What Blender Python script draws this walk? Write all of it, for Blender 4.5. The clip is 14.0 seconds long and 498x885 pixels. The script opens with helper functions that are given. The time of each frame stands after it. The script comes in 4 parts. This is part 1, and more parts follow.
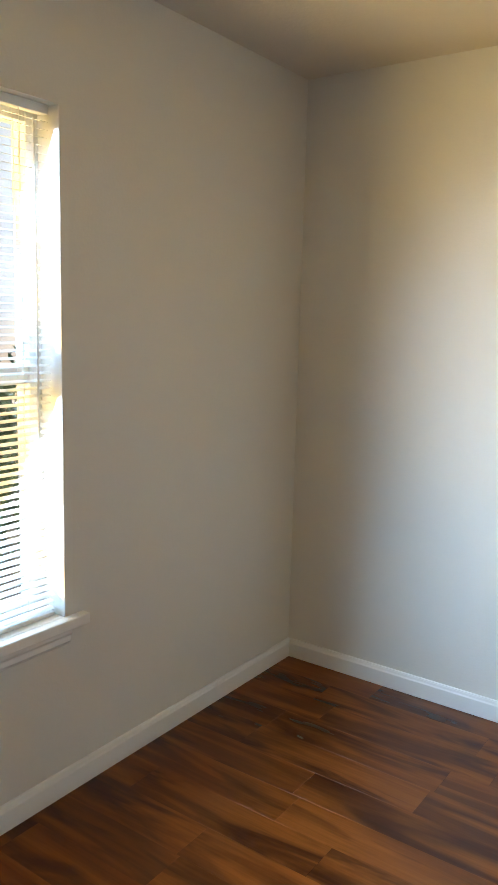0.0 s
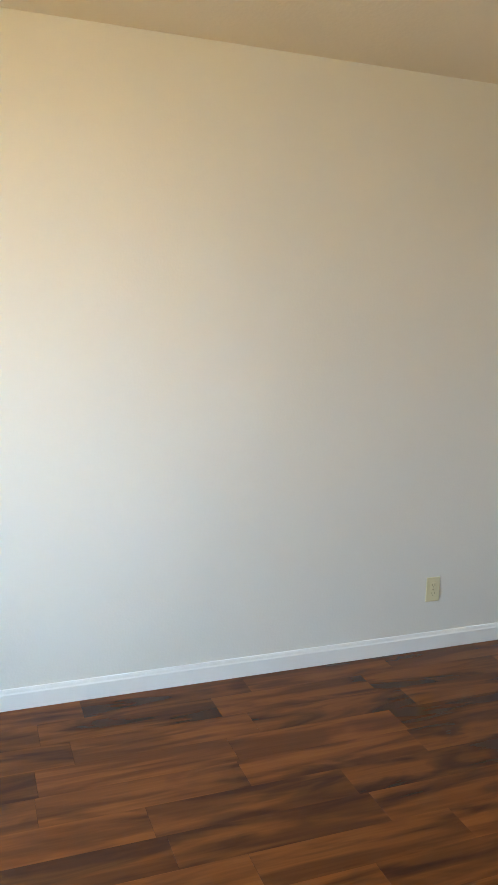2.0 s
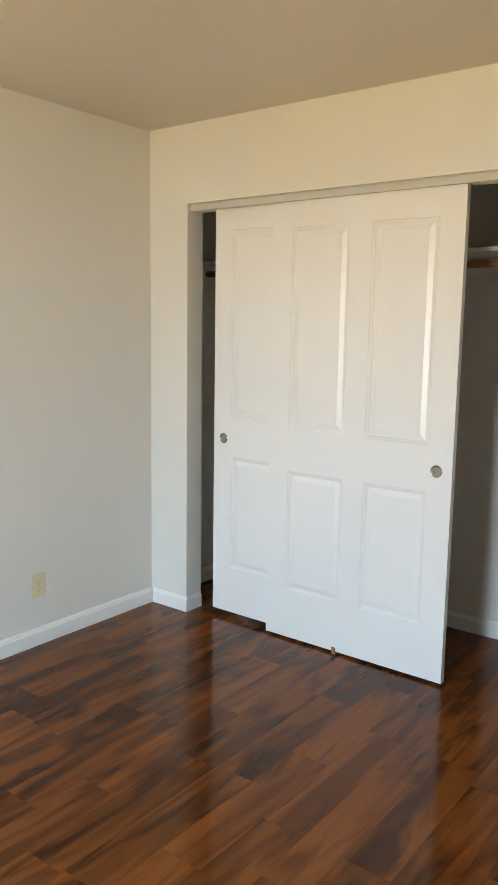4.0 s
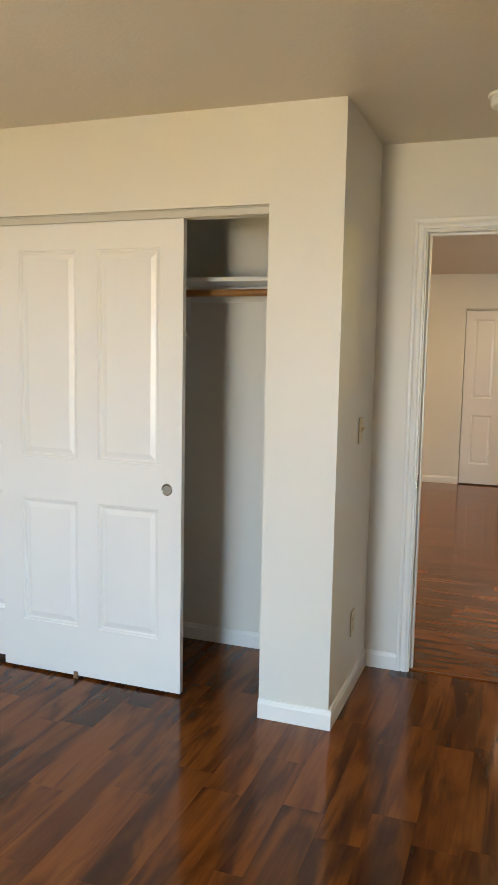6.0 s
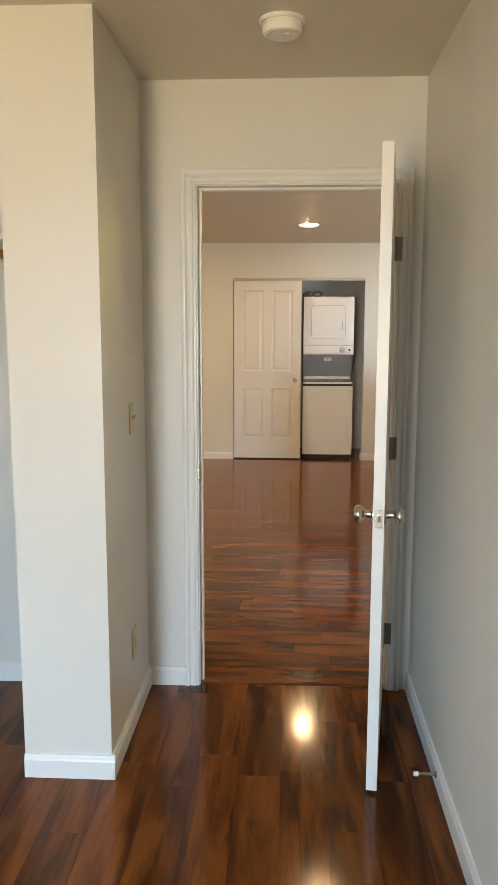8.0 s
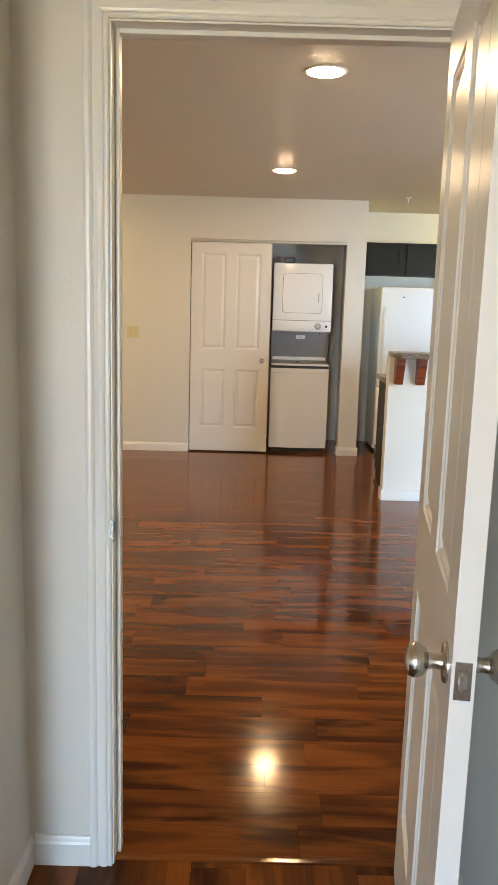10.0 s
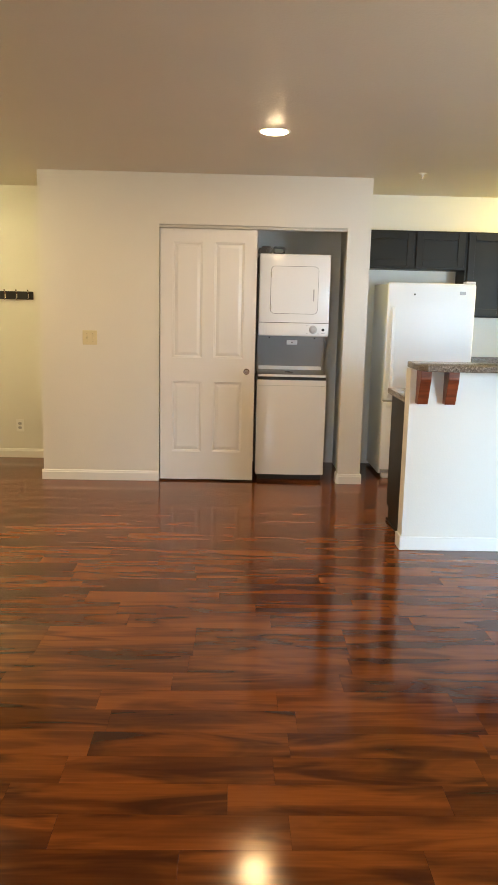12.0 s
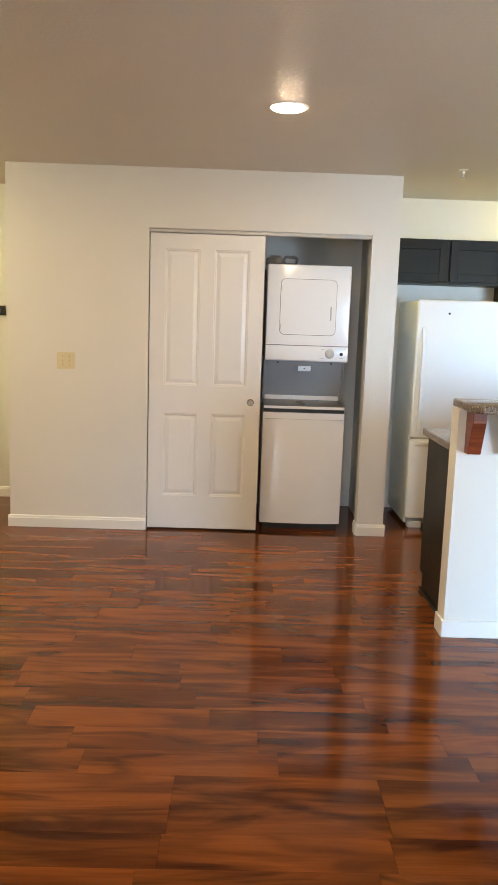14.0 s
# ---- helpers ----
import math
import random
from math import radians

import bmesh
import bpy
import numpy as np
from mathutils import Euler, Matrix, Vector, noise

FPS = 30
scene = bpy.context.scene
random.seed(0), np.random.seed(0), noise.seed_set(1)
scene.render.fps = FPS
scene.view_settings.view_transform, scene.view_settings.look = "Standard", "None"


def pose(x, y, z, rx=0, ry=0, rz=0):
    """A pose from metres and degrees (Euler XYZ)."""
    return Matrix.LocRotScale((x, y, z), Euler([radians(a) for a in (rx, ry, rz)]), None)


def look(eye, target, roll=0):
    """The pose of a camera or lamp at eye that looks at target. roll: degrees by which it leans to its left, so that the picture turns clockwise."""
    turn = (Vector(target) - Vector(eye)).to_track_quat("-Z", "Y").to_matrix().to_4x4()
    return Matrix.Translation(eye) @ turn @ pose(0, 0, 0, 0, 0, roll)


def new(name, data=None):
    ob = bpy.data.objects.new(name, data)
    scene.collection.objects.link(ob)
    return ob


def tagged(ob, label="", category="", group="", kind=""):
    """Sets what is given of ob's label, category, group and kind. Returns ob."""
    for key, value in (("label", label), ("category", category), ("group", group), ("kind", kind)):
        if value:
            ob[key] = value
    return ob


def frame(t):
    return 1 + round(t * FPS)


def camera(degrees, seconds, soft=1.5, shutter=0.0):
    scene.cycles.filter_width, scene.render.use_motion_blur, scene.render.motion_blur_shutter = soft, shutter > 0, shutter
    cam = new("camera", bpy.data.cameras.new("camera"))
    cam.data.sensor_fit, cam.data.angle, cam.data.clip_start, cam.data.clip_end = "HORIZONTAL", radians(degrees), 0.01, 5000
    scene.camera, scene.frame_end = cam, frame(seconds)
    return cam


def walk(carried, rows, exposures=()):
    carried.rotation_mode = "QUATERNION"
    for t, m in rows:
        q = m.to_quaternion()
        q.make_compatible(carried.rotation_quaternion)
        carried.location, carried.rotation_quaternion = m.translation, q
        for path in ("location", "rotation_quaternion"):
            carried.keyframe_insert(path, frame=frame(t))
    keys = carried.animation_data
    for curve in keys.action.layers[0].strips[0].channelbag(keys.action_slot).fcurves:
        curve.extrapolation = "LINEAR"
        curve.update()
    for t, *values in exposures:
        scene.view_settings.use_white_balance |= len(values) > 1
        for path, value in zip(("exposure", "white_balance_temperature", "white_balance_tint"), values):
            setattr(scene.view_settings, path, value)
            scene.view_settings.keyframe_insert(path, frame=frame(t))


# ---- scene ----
cam = camera(35.8, 14.0)
PATH = [
    (0, (0.136, -3.123, 1.489), (-1.476, -4.263, 1.174), 1.5),
    (0.5, (0.09, -3.242, 1.503), (-1.655, -4.168, 1.191), 1.8),
    (1, (0.076, -3.457, 1.478), (-1.848, -3.909, 1.17), 0.2),
    (1.5, (0.106, -3.456, 1.499), (-1.856, -3.27, 1.158), 0.0),
    (2, (0.151, -3.445, 1.497), (-1.696, -2.754, 1.162), 1.6),
    (2.5, (0.137, -3.516, 1.433), (-1.513, -2.424, 1.145), 1.2),
    (3, (0.166, -3.575, 1.468), (-1.306, -2.257, 1.158), 0.7),
    (5.5, (0.231, -3.648, 1.5), (-0.611, -1.848, 1.274), 1.1),
    (6, (0.35, -3.637, 1.506), (-0.325, -1.769, 1.273), 1.1),
    (6.5, (0.37, -3.622, 1.509), (-0.106, -1.694, 1.27), 1.2),
    (7, (0.347, -3.557, 1.514), (0.002, -1.603, 1.265), 1.1),
    (7.5, (0.282, -3.366, 1.517), (0.043, -1.397, 1.26), 0.5),
    (8, (0.249, -3.134, 1.509), (0.148, -1.158, 1.215), 0.1),
    (8.5, (0.266, -2.809, 1.497), (0.206, -0.836, 1.175), 1.1),
    (11, (0.164, -1.217, 1.428), (0.2, 0.751, 1.072), 1.3),
    (11.5, (0.161, -0.895, 1.415), (0.21, 1.074, 1.065), 1.3),
    (12, (0.197, -0.557, 1.443), (0.247, 1.412, 1.094), 1.3),
    (12.5, (0.18, -0.237, 1.421), (0.223, 1.732, 1.075), 1.5),
    (13, (0.162, 0.028, 1.435), (0.195, 1.997, 1.087), 1.7),
    (13.5, (0.181, 0.247, 1.43), (0.169, 2.22, 1.101), 1.8),
    (14, (0.225, 0.43, 1.467), (0.261, 2.406, 1.157), 1.9),
]
EXPOSURES = [(0.0, 0.64, 6000, 10), (0.5, 0.94, 6000, 10), (1.0, 0.82, 6300, 10), (1.5, 0.52, 6500, 10), (2.0, 0.72, 6400, 10), (3.0, 0.88, 6500, 10), (5.5, 0.82, 6500, 10),
             (7.0, 0.94, 6400, 10), (8.5, 1.02, 6450, 10), (11.0, 1.15, 5950, 10), (12.0, 1.16, 6250, 10), (13.5, 1.24, 5950, 10), (14.0, 1.28, 5650, 10)]
walk(cam, [(t, look(eye, target, roll)) for t, eye, target, roll in PATH], EXPOSURES)

# ---- world, sun, daylight ----
world = bpy.data.worlds.new("sky")
scene.world = world
world.use_nodes = True
wn = world.node_tree.nodes
sky = wn.new("ShaderNodeTexSky")
sky.sky_type = "NISHITA"
sky.sun_disc = False
sky.sun_elevation = radians(48)
sky.sun_rotation = radians(250)
world.node_tree.links.new(sky.outputs[0], wn["Background"].inputs[0])
wn["Background"].inputs[1].default_value = 0.06

sun = new("sun", bpy.data.lights.new("sun", "SUN"))
sun.data.energy, sun.data.angle, sun.data.color = 2.5, radians(0.5), (1.0, 0.9, 0.76)
sun.matrix_world = look((0, 0, 12), (6.5, -4.0, 2.0))


def window_light(name, m, w, h, power, color, spread=180):
    data = bpy.data.lights.new(name, "AREA")
    data.shape, data.size, data.size_y = "RECTANGLE", w, h
    data.energy, data.color, data.spread = power, color, radians(spread)
    ob = new(name, data)
    ob.matrix_world = m
    return ob


# daylight in the opening of the bedroom window, sash by sash, as the slats turn it: warm from the sunlit ground, going up, and cool from the sky, going down
for x, lean, warm, cool, spread in ((-1.135, -1.30, 5.5, 9.6, 92), (-0.665, 0.40, 6.6, 10.6, 92)):
    for z in (0.945, 1.69):
        window_light("ground_light", look((x, -4.872, z), (x + lean, -2.872, z + 0.95)), 0.44, 0.66, warm, (1.0, 0.68, 0.22), spread)
        window_light("sky_light", look((x, -4.868, z), (x + lean, -2.868, z - 0.95)), 0.44, 0.66, cool, (0.53, 0.76, 1.0), spread)
# lamps in the living room's assumed, unseen door opening: cool sky, warm upward fill
window_light("assumed_patio_sky", look((4.35, 0.02, 1.12), (3.0, 6.02, -0.8)), 2.0, 1.9, 42, (0.54, 0.79, 1.0), 68)
window_light("patio_upward_fill", look((4.35, 0.025, 1.12), (0.35, 2.825, 4.5)), 2.0, 1.9, 36, (1.0, 0.92, 0.80), 104)


# painted backdrop glow outside the bedroom window, from ground (0) to top (1)
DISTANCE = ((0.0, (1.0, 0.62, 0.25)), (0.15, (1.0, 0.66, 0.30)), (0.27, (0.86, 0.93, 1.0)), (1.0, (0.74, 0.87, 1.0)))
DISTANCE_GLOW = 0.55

# ---- materials ----
def material(name):
    m = bpy.data.materials.new(name)
    m.use_nodes = True
    return m, m.node_tree.nodes, m.node_tree.links, m.node_tree.nodes["Principled BSDF"]


def bumpy(name, color, rough, scale, depth, tint=0.05, big=1.3, spec=0.5, metal=0.0, strength=0.5):
    """A paint, plastic or metal with fine relief and a faint large-scale change of tone."""
    m, n, l, p = material(name)
    co = n.new("ShaderNodeTexCoord")
    fine = n.new("ShaderNodeTexNoise")
    fine.inputs["Scale"].default_value, fine.inputs["Detail"].default_value = scale, 3
    l.new(co.outputs["Object"], fine.inputs["Vector"])
    wide = n.new("ShaderNodeTexNoise")
    wide.inputs["Scale"].default_value, wide.inputs["Detail"].default_value = big, 4
    l.new(co.outputs["Object"], wide.inputs["Vector"])
    ramp = n.new("ShaderNodeMapRange")
    ramp.inputs["From Min"].default_value, ramp.inputs["From Max"].default_value = 0.3, 0.7
    ramp.inputs["To Min"].default_value, ramp.inputs["To Max"].default_value = 1 - tint, 1 + tint
    l.new(wide.outputs[0], ramp.inputs["Value"])
    mul = n.new("ShaderNodeVectorMath")
    mul.operation = "SCALE"
    mul.inputs[0].default_value = color
    l.new(ramp.outputs[0], mul.inputs["Scale"])
    l.new(mul.outputs[0], p.inputs["Base Color"])
    b = n.new("ShaderNodeBump")
    b.inputs["Strength"].default_value, b.inputs["Distance"].default_value = strength, depth
    l.new(fine.outputs[0], b.inputs["Height"])
    l.new(b.outputs[0], p.inputs["Normal"])
    r = n.new("ShaderNodeMapRange")
    r.inputs["To Min"].default_value, r.inputs["To Max"].default_value = rough - 0.05, rough + 0.05
    l.new(wide.outputs[0], r.inputs["Value"])
    l.new(r.outputs[0], p.inputs["Roughness"])
    p.inputs["Specular IOR Level"].default_value = spec
    p.inputs["Metallic"].default_value = metal
    return m


def grained(name, stops, rough, along, across, bump=0.0003, spec=0.5):
    """Wood with its grain along local x; every piece draws from another part of the pattern."""
    m, n, l, p = material(name)
    co, info, geo = n.new("ShaderNodeTexCoord"), n.new("ShaderNodeObjectInfo"), n.new("ShaderNodeNewGeometry")
    add = n.new("ShaderNodeMath")
    l.new(info.outputs["Random"], add.inputs[0])
    l.new(geo.outputs["Random Per Island"], add.inputs[1])
    far = n.new("ShaderNodeVectorMath")
    far.operation = "SCALE"
    far.inputs[0].default_value = (37.0, 91.0, 53.0)
    l.new(add.outputs[0], far.inputs["Scale"])
    place = n.new("ShaderNodeVectorMath")
    l.new(co.outputs["Object"], place.inputs[0])
    l.new(far.outputs[0], place.inputs[1])

    def layer(sx, sy, detail, distort):
        mp = n.new("ShaderNodeMapping")
        mp.inputs["Scale"].default_value = (sx, sy, sy)
        l.new(place.outputs[0], mp.inputs["Vector"])
        t = n.new("ShaderNodeTexNoise")
        t.inputs["Scale"].default_value, t.inputs["Detail"].default_value, t.inputs["Distortion"].default_value = 1.0, detail, distort
        l.new(mp.outputs[0], t.inputs["Vector"])
        return t.outputs[0]

    broad = layer(along, across, 5, 0.9)
    ramp = n.new("ShaderNodeValToRGB")
    ramp.color_ramp.interpolation = "EASE"
    while len(ramp.color_ramp.elements) < len(stops):
        ramp.color_ramp.elements.new(0.5)
    for e, (at, c) in zip(ramp.color_ramp.elements, stops):
        e.position, e.color = at, (*c, 1)
    l.new(broad, ramp.inputs[0])
    fine = layer(along * 5, across * 11, 6, 0.2)
    mr = n.new("ShaderNodeMapRange")
    mr.inputs["From Min"].default_value, mr.inputs["From Max"].default_value = 0.3, 0.7
    mr.inputs["To Min"].default_value, mr.inputs["To Max"].default_value = 0.86, 1.13
    l.new(fine, mr.inputs["Value"])
    tone = n.new("ShaderNodeMapRange")
    tone.inputs["To Min"].default_value, tone.inputs["To Max"].default_value = 0.76, 1.22
    whit = n.new("ShaderNodeTexWhiteNoise")
    whit.noise_dimensions = "1D"
    l.new(add.outputs[0], whit.inputs["W"])
    l.new(whit.outputs["Value"], tone.inputs["Value"])
    k = n.new("ShaderNodeMath")
    k.operation = "MULTIPLY"
    l.new(mr.outputs[0], k.inputs[0])
    l.new(tone.outputs[0], k.inputs[1])
    mul = n.new("ShaderNodeVectorMath")
    mul.operation = "SCALE"
    l.new(ramp.outputs[0], mul.inputs[0])
    l.new(k.outputs[0], mul.inputs["Scale"])
    out = mul.outputs[0]
    l.new(out, p.inputs["Base Color"])
    b = n.new("ShaderNodeBump")
    b.inputs["Strength"].default_value, b.inputs["Distance"].default_value = 0.2, bump
    l.new(fine, b.inputs["Height"])
    l.new(b.outputs[0], p.inputs["Normal"])
    rr = n.new("ShaderNodeMapRange")
    rr.inputs["To Min"].default_value, rr.inputs["To Max"].default_value = rough - 0.03, rough + 0.05
    l.new(fine, rr.inputs["Value"])
    l.new(rr.outputs[0], p.inputs["Roughness"])
    p.inputs["Specular IOR Level"].default_value = spec
    return m


def plank_material(name, light, mid, dark, figure, rough, spec):
    """Glossy acacia laminate, grain along local x: smooth orange-brown ground, dark wavy figure that some boards have more of, fine pores."""
    m, n, l, p = material(name)
    co, info, geo = n.new("ShaderNodeTexCoord"), n.new("ShaderNodeObjectInfo"), n.new("ShaderNodeNewGeometry")
    add = n.new("ShaderNodeMath")
    l.new(info.outputs["Random"], add.inputs[0])
    l.new(geo.outputs["Random Per Island"], add.inputs[1])
    far = n.new("ShaderNodeVectorMath")
    far.operation = "SCALE"
    far.inputs[0].default_value = (37.0, 91.0, 53.0)
    l.new(add.outputs[0], far.inputs["Scale"])
    place = n.new("ShaderNodeVectorMath")
    l.new(co.outputs["Object"], place.inputs[0])
    l.new(far.outputs[0], place.inputs[1])
    chance = n.new("ShaderNodeTexWhiteNoise")
    chance.noise_dimensions = "1D"
    l.new(add.outputs[0], chance.inputs["W"])

    def layer(sx, sy, detail, distort):
        mp = n.new("ShaderNodeMapping")
        mp.inputs["Scale"].default_value = (sx, sy, sy)
        l.new(place.outputs[0], mp.inputs["Vector"])
        t = n.new("ShaderNodeTexNoise")
        t.inputs["Scale"].default_value, t.inputs["Detail"].default_value, t.inputs["Distortion"].default_value = 1.0, detail, distort
        l.new(mp.outputs[0], t.inputs["Vector"])
        return t.outputs[0]

    def ranged(value, a, b, c, d, smooth=False):
        mr = n.new("ShaderNodeMapRange")
        mr.interpolation_type = "SMOOTHSTEP" if smooth else "LINEAR"
        for key, v in (("From Min", a), ("From Max", b), ("To Min", c), ("To Max", d)):
            mr.inputs[key].default_value = v
        l.new(value, mr.inputs["Value"])
        return mr

    def blend(fac, a, b):
        mx = n.new("ShaderNodeMix")
        mx.data_type = "RGBA"
        l.new(fac, mx.inputs[0])
        for socket, v in ((mx.inputs[6], a), (mx.inputs[7], b)):
            if isinstance(v, tuple):
                socket.default_value = (*v, 1)
            else:
                l.new(v, socket)
        return mx.outputs[2]

    ground = blend(ranged(layer(1.3, 9.0, 3, 0.7), 0.39, 0.61, 0.0, 1.0, True).outputs[0], mid, light)
    fine = layer(5.0, 120.0, 4, 0.2)
    streaks = ranged(layer(1.7, 8.5, 3, 1.1), 0.47, 0.63, 0.0, 1.0, True)
    l.new(ranged(chance.outputs["Value"], 0.0, 1.0, 0.38, 0.50).outputs[0], streaks.inputs["From Min"])
    l.new(ranged(chance.outputs["Value"], 0.0, 1.0, 0.66, 0.78).outputs[0], streaks.inputs["From Max"])
    thick = n.new("ShaderNodeMath")
    thick.operation = "MULTIPLY"
    thick.inputs[1].default_value = figure
    l.new(streaks.outputs[0], thick.inputs[0])
    body = blend(thick.outputs[0], ground, dark)
    k = n.new("ShaderNodeMath")
    k.operation = "MULTIPLY"
    l.new(ranged(fine, 0.3, 0.7, 0.88, 1.10).outputs[0], k.inputs[0])
    l.new(ranged(chance.outputs["Value"], 0.0, 1.0, 0.88, 1.12).outputs[0], k.inputs[1])
    mul = n.new("ShaderNodeVectorMath")
    mul.operation = "SCALE"
    l.new(body, mul.inputs[0])
    l.new(k.outputs[0], mul.inputs["Scale"])
    l.new(mul.outputs[0], p.inputs["Base Color"])
    l.new(ranged(layer(1.5, 3.0, 3, 0.0), 0.3, 0.7, rough - 0.03, rough + 0.04).outputs[0], p.inputs["Roughness"])
    p.inputs["Specular IOR Level"].default_value = spec
    p.inputs["Specular Tint"].default_value = (1.0, 0.80, 0.60, 1.0)
    return m


def glowing(name, color, strength):
    m, n, l, p = material(name)
    p.inputs["Base Color"].default_value = (0.8, 0.8, 0.8, 1)
    p.inputs["Emission Color"].default_value = (*color, 1)
    p.inputs["Emission Strength"].default_value = strength
    return m


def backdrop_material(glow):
    """Self-lit hazy distance: sunlit ground and walls painted warm low down, pale sky above."""
    m, n, l, p = material("glowing_backdrop")
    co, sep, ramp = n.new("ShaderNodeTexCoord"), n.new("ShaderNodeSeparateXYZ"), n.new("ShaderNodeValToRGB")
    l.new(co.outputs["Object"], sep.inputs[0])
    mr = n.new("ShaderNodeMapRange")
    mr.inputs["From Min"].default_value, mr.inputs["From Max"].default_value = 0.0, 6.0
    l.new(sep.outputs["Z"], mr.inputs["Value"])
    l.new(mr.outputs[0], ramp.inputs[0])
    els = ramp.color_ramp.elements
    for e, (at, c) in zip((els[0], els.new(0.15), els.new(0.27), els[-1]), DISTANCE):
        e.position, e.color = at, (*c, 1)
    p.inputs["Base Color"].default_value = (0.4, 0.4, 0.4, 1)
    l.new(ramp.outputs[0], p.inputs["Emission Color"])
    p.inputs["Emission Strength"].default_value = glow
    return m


def granite_material():
    m, n, l, p = material("granite")
    co, v, t = n.new("ShaderNodeTexCoord"), n.new("ShaderNodeTexVoronoi"), n.new("ShaderNodeTexNoise")
    v.inputs["Scale"].default_value = 230
    t.inputs["Scale"].default_value, t.inputs["Detail"].default_value = 110, 5
    for x in (v, t):
        l.new(co.outputs["Object"], x.inputs["Vector"])
    mix = n.new("ShaderNodeMix")
    mix.inputs[0].default_value = 0.5
    l.new(v.outputs["Color"], mix.inputs[2])
    l.new(t.outputs[0], mix.inputs[3])
    ramp = n.new("ShaderNodeValToRGB")
    for e, (at, c) in zip((ramp.color_ramp.elements[0], ramp.color_ramp.elements.new(0.5), ramp.color_ramp.elements[-1]),
                          ((0.25, (0.035, 0.028, 0.022)), (0.5, (0.15, 0.12, 0.095)), (0.8, (0.40, 0.36, 0.31)))):
        e.position, e.color = at, (*c, 1)
    l.new(mix.outputs[0], ramp.inputs[0])
    l.new(ramp.outputs[0], p.inputs["Base Color"])
    p.inputs["Roughness"].default_value = 0.22
    return m


def glass_material():
    m, n, l, p = material("window_glass")
    p.inputs["Transmission Weight"].default_value = 1.0
    p.inputs["Roughness"].default_value = 0.0
    p.inputs["IOR"].default_value = 1.45
    return m


PAINT = bumpy("wall_paint", (0.69, 0.67, 0.615), 0.45, 125, 0.003, 0.02, strength=0.2)
CEILING = bumpy("ceiling_paint", (0.63, 0.57, 0.48), 0.45, 70, 0.004, 0.025, strength=0.3)
TRIM = bumpy("trim_enamel", (0.77, 0.76, 0.73), 0.32, 40, 0.0008, 0.02, strength=0.22)
DOOR = bumpy("door_enamel", (0.77, 0.755, 0.725), 0.33, 160, 0.0003, 0.02, strength=0.15)
APPLIANCE = bumpy("white_appliance_enamel", (0.82, 0.82, 0.815), 0.17, 220, 0.0003, 0.015, strength=0.1)
FRIDGE = bumpy("white_pebbled_enamel", (0.84, 0.85, 0.85), 0.38, 260, 0.0012, 0.015, strength=0.25)
APPLIANCE_GREY = bumpy("grey_appliance_plastic", (0.40, 0.40, 0.40), 0.35, 300, 0.0005, 0.03)
NICKEL = bumpy("brushed_nickel", (0.52, 0.49, 0.44), 0.24, 300, 0.0003, 0.05, metal=1.0)
CHROME = bumpy("polished_chrome", (0.75, 0.75, 0.74), 0.12, 300, 0.0001, 0.03, metal=1.0)
HINGE = bumpy("dull_steel", (0.20, 0.19, 0.17), 0.42, 300, 0.0003, 0.05, metal=1.0)
IVORY = bumpy("ivory_plastic", (0.64, 0.57, 0.36), 0.35, 200, 0.0003, 0.03)
WHITE_PLASTIC = bumpy("white_plastic", (0.78, 0.77, 0.74), 0.4, 200, 0.0003, 0.03)
LID_GREY = bumpy("dark_grey_lid", (0.075, 0.07, 0.066), 0.28, 200, 0.0003, 0.08)
SATIN = bumpy("satin_silver_plastic", (0.50, 0.50, 0.49), 0.38, 200, 0.0003, 0.05)
DARK_SLOT = bumpy("dark_slot", (0.03, 0.028, 0.025), 0.6, 200, 0.0003, 0.1)
BLACK_PLASTIC = bumpy("black_plastic", (0.015, 0.015, 0.016), 0.35, 200, 0.0003, 0.1)
RUBBER = bumpy("white_rubber", (0.72, 0.7, 0.64), 0.6, 200, 0.0003, 0.05)
SLAT = bumpy("blind_slat_white", (0.80, 0.80, 0.78), 0.4, 150, 0.0003, 0.03)
VINYL = bumpy("white_vinyl_frame", (0.80, 0.80, 0.79), 0.35, 120, 0.0003, 0.02)
ALUMINIUM = bumpy("painted_track", (0.55, 0.53, 0.48), 0.35, 150, 0.0003, 0.04)
BRASS = bumpy("worn_brown_plastic", (0.22, 0.12, 0.06), 0.5, 200, 0.0003, 0.1)
SUBFLOOR = bumpy("dark_joint", (0.035, 0.014, 0.007), 0.6, 50, 0.001, 0.1)
PAVING = bumpy("dry_ground", (0.16, 0.14, 0.09), 0.85, 40, 0.004, 0.12)
LEAF = bumpy("shrub_leaf", (0.07, 0.13, 0.035), 0.5, 60, 0.001, 0.3)
BARK = bumpy("shrub_bark", (0.12, 0.08, 0.05), 0.8, 60, 0.004, 0.2)
PLANK = plank_material("acacia_laminate", (0.185, 0.0535, 0.0098), (0.094, 0.0250, 0.0053), (0.032, 0.0085, 0.0036), 0.87, 0.12, 0.28)
OAK_ROD = grained("rod_wood", ((0.3, (0.30, 0.13, 0.035)), (0.7, (0.48, 0.24, 0.08))), 0.35, 2.0, 60.0)
CHERRY = grained("cherry_corbel_wood", ((0.3, (0.10, 0.022, 0.008)), (0.7, (0.20, 0.05, 0.016))), 0.3, 4.0, 40.0)
ESPRESSO = bumpy("espresso_cabinet_stain", (0.015, 0.0130, 0.0088), 0.42, 90, 0.0004, 0.2, big=4.0, spec=0.14)
GRANITE = granite_material()
BACKDROP_GLOW = backdrop_material(DISTANCE_GLOW)
GLASS = glass_material()
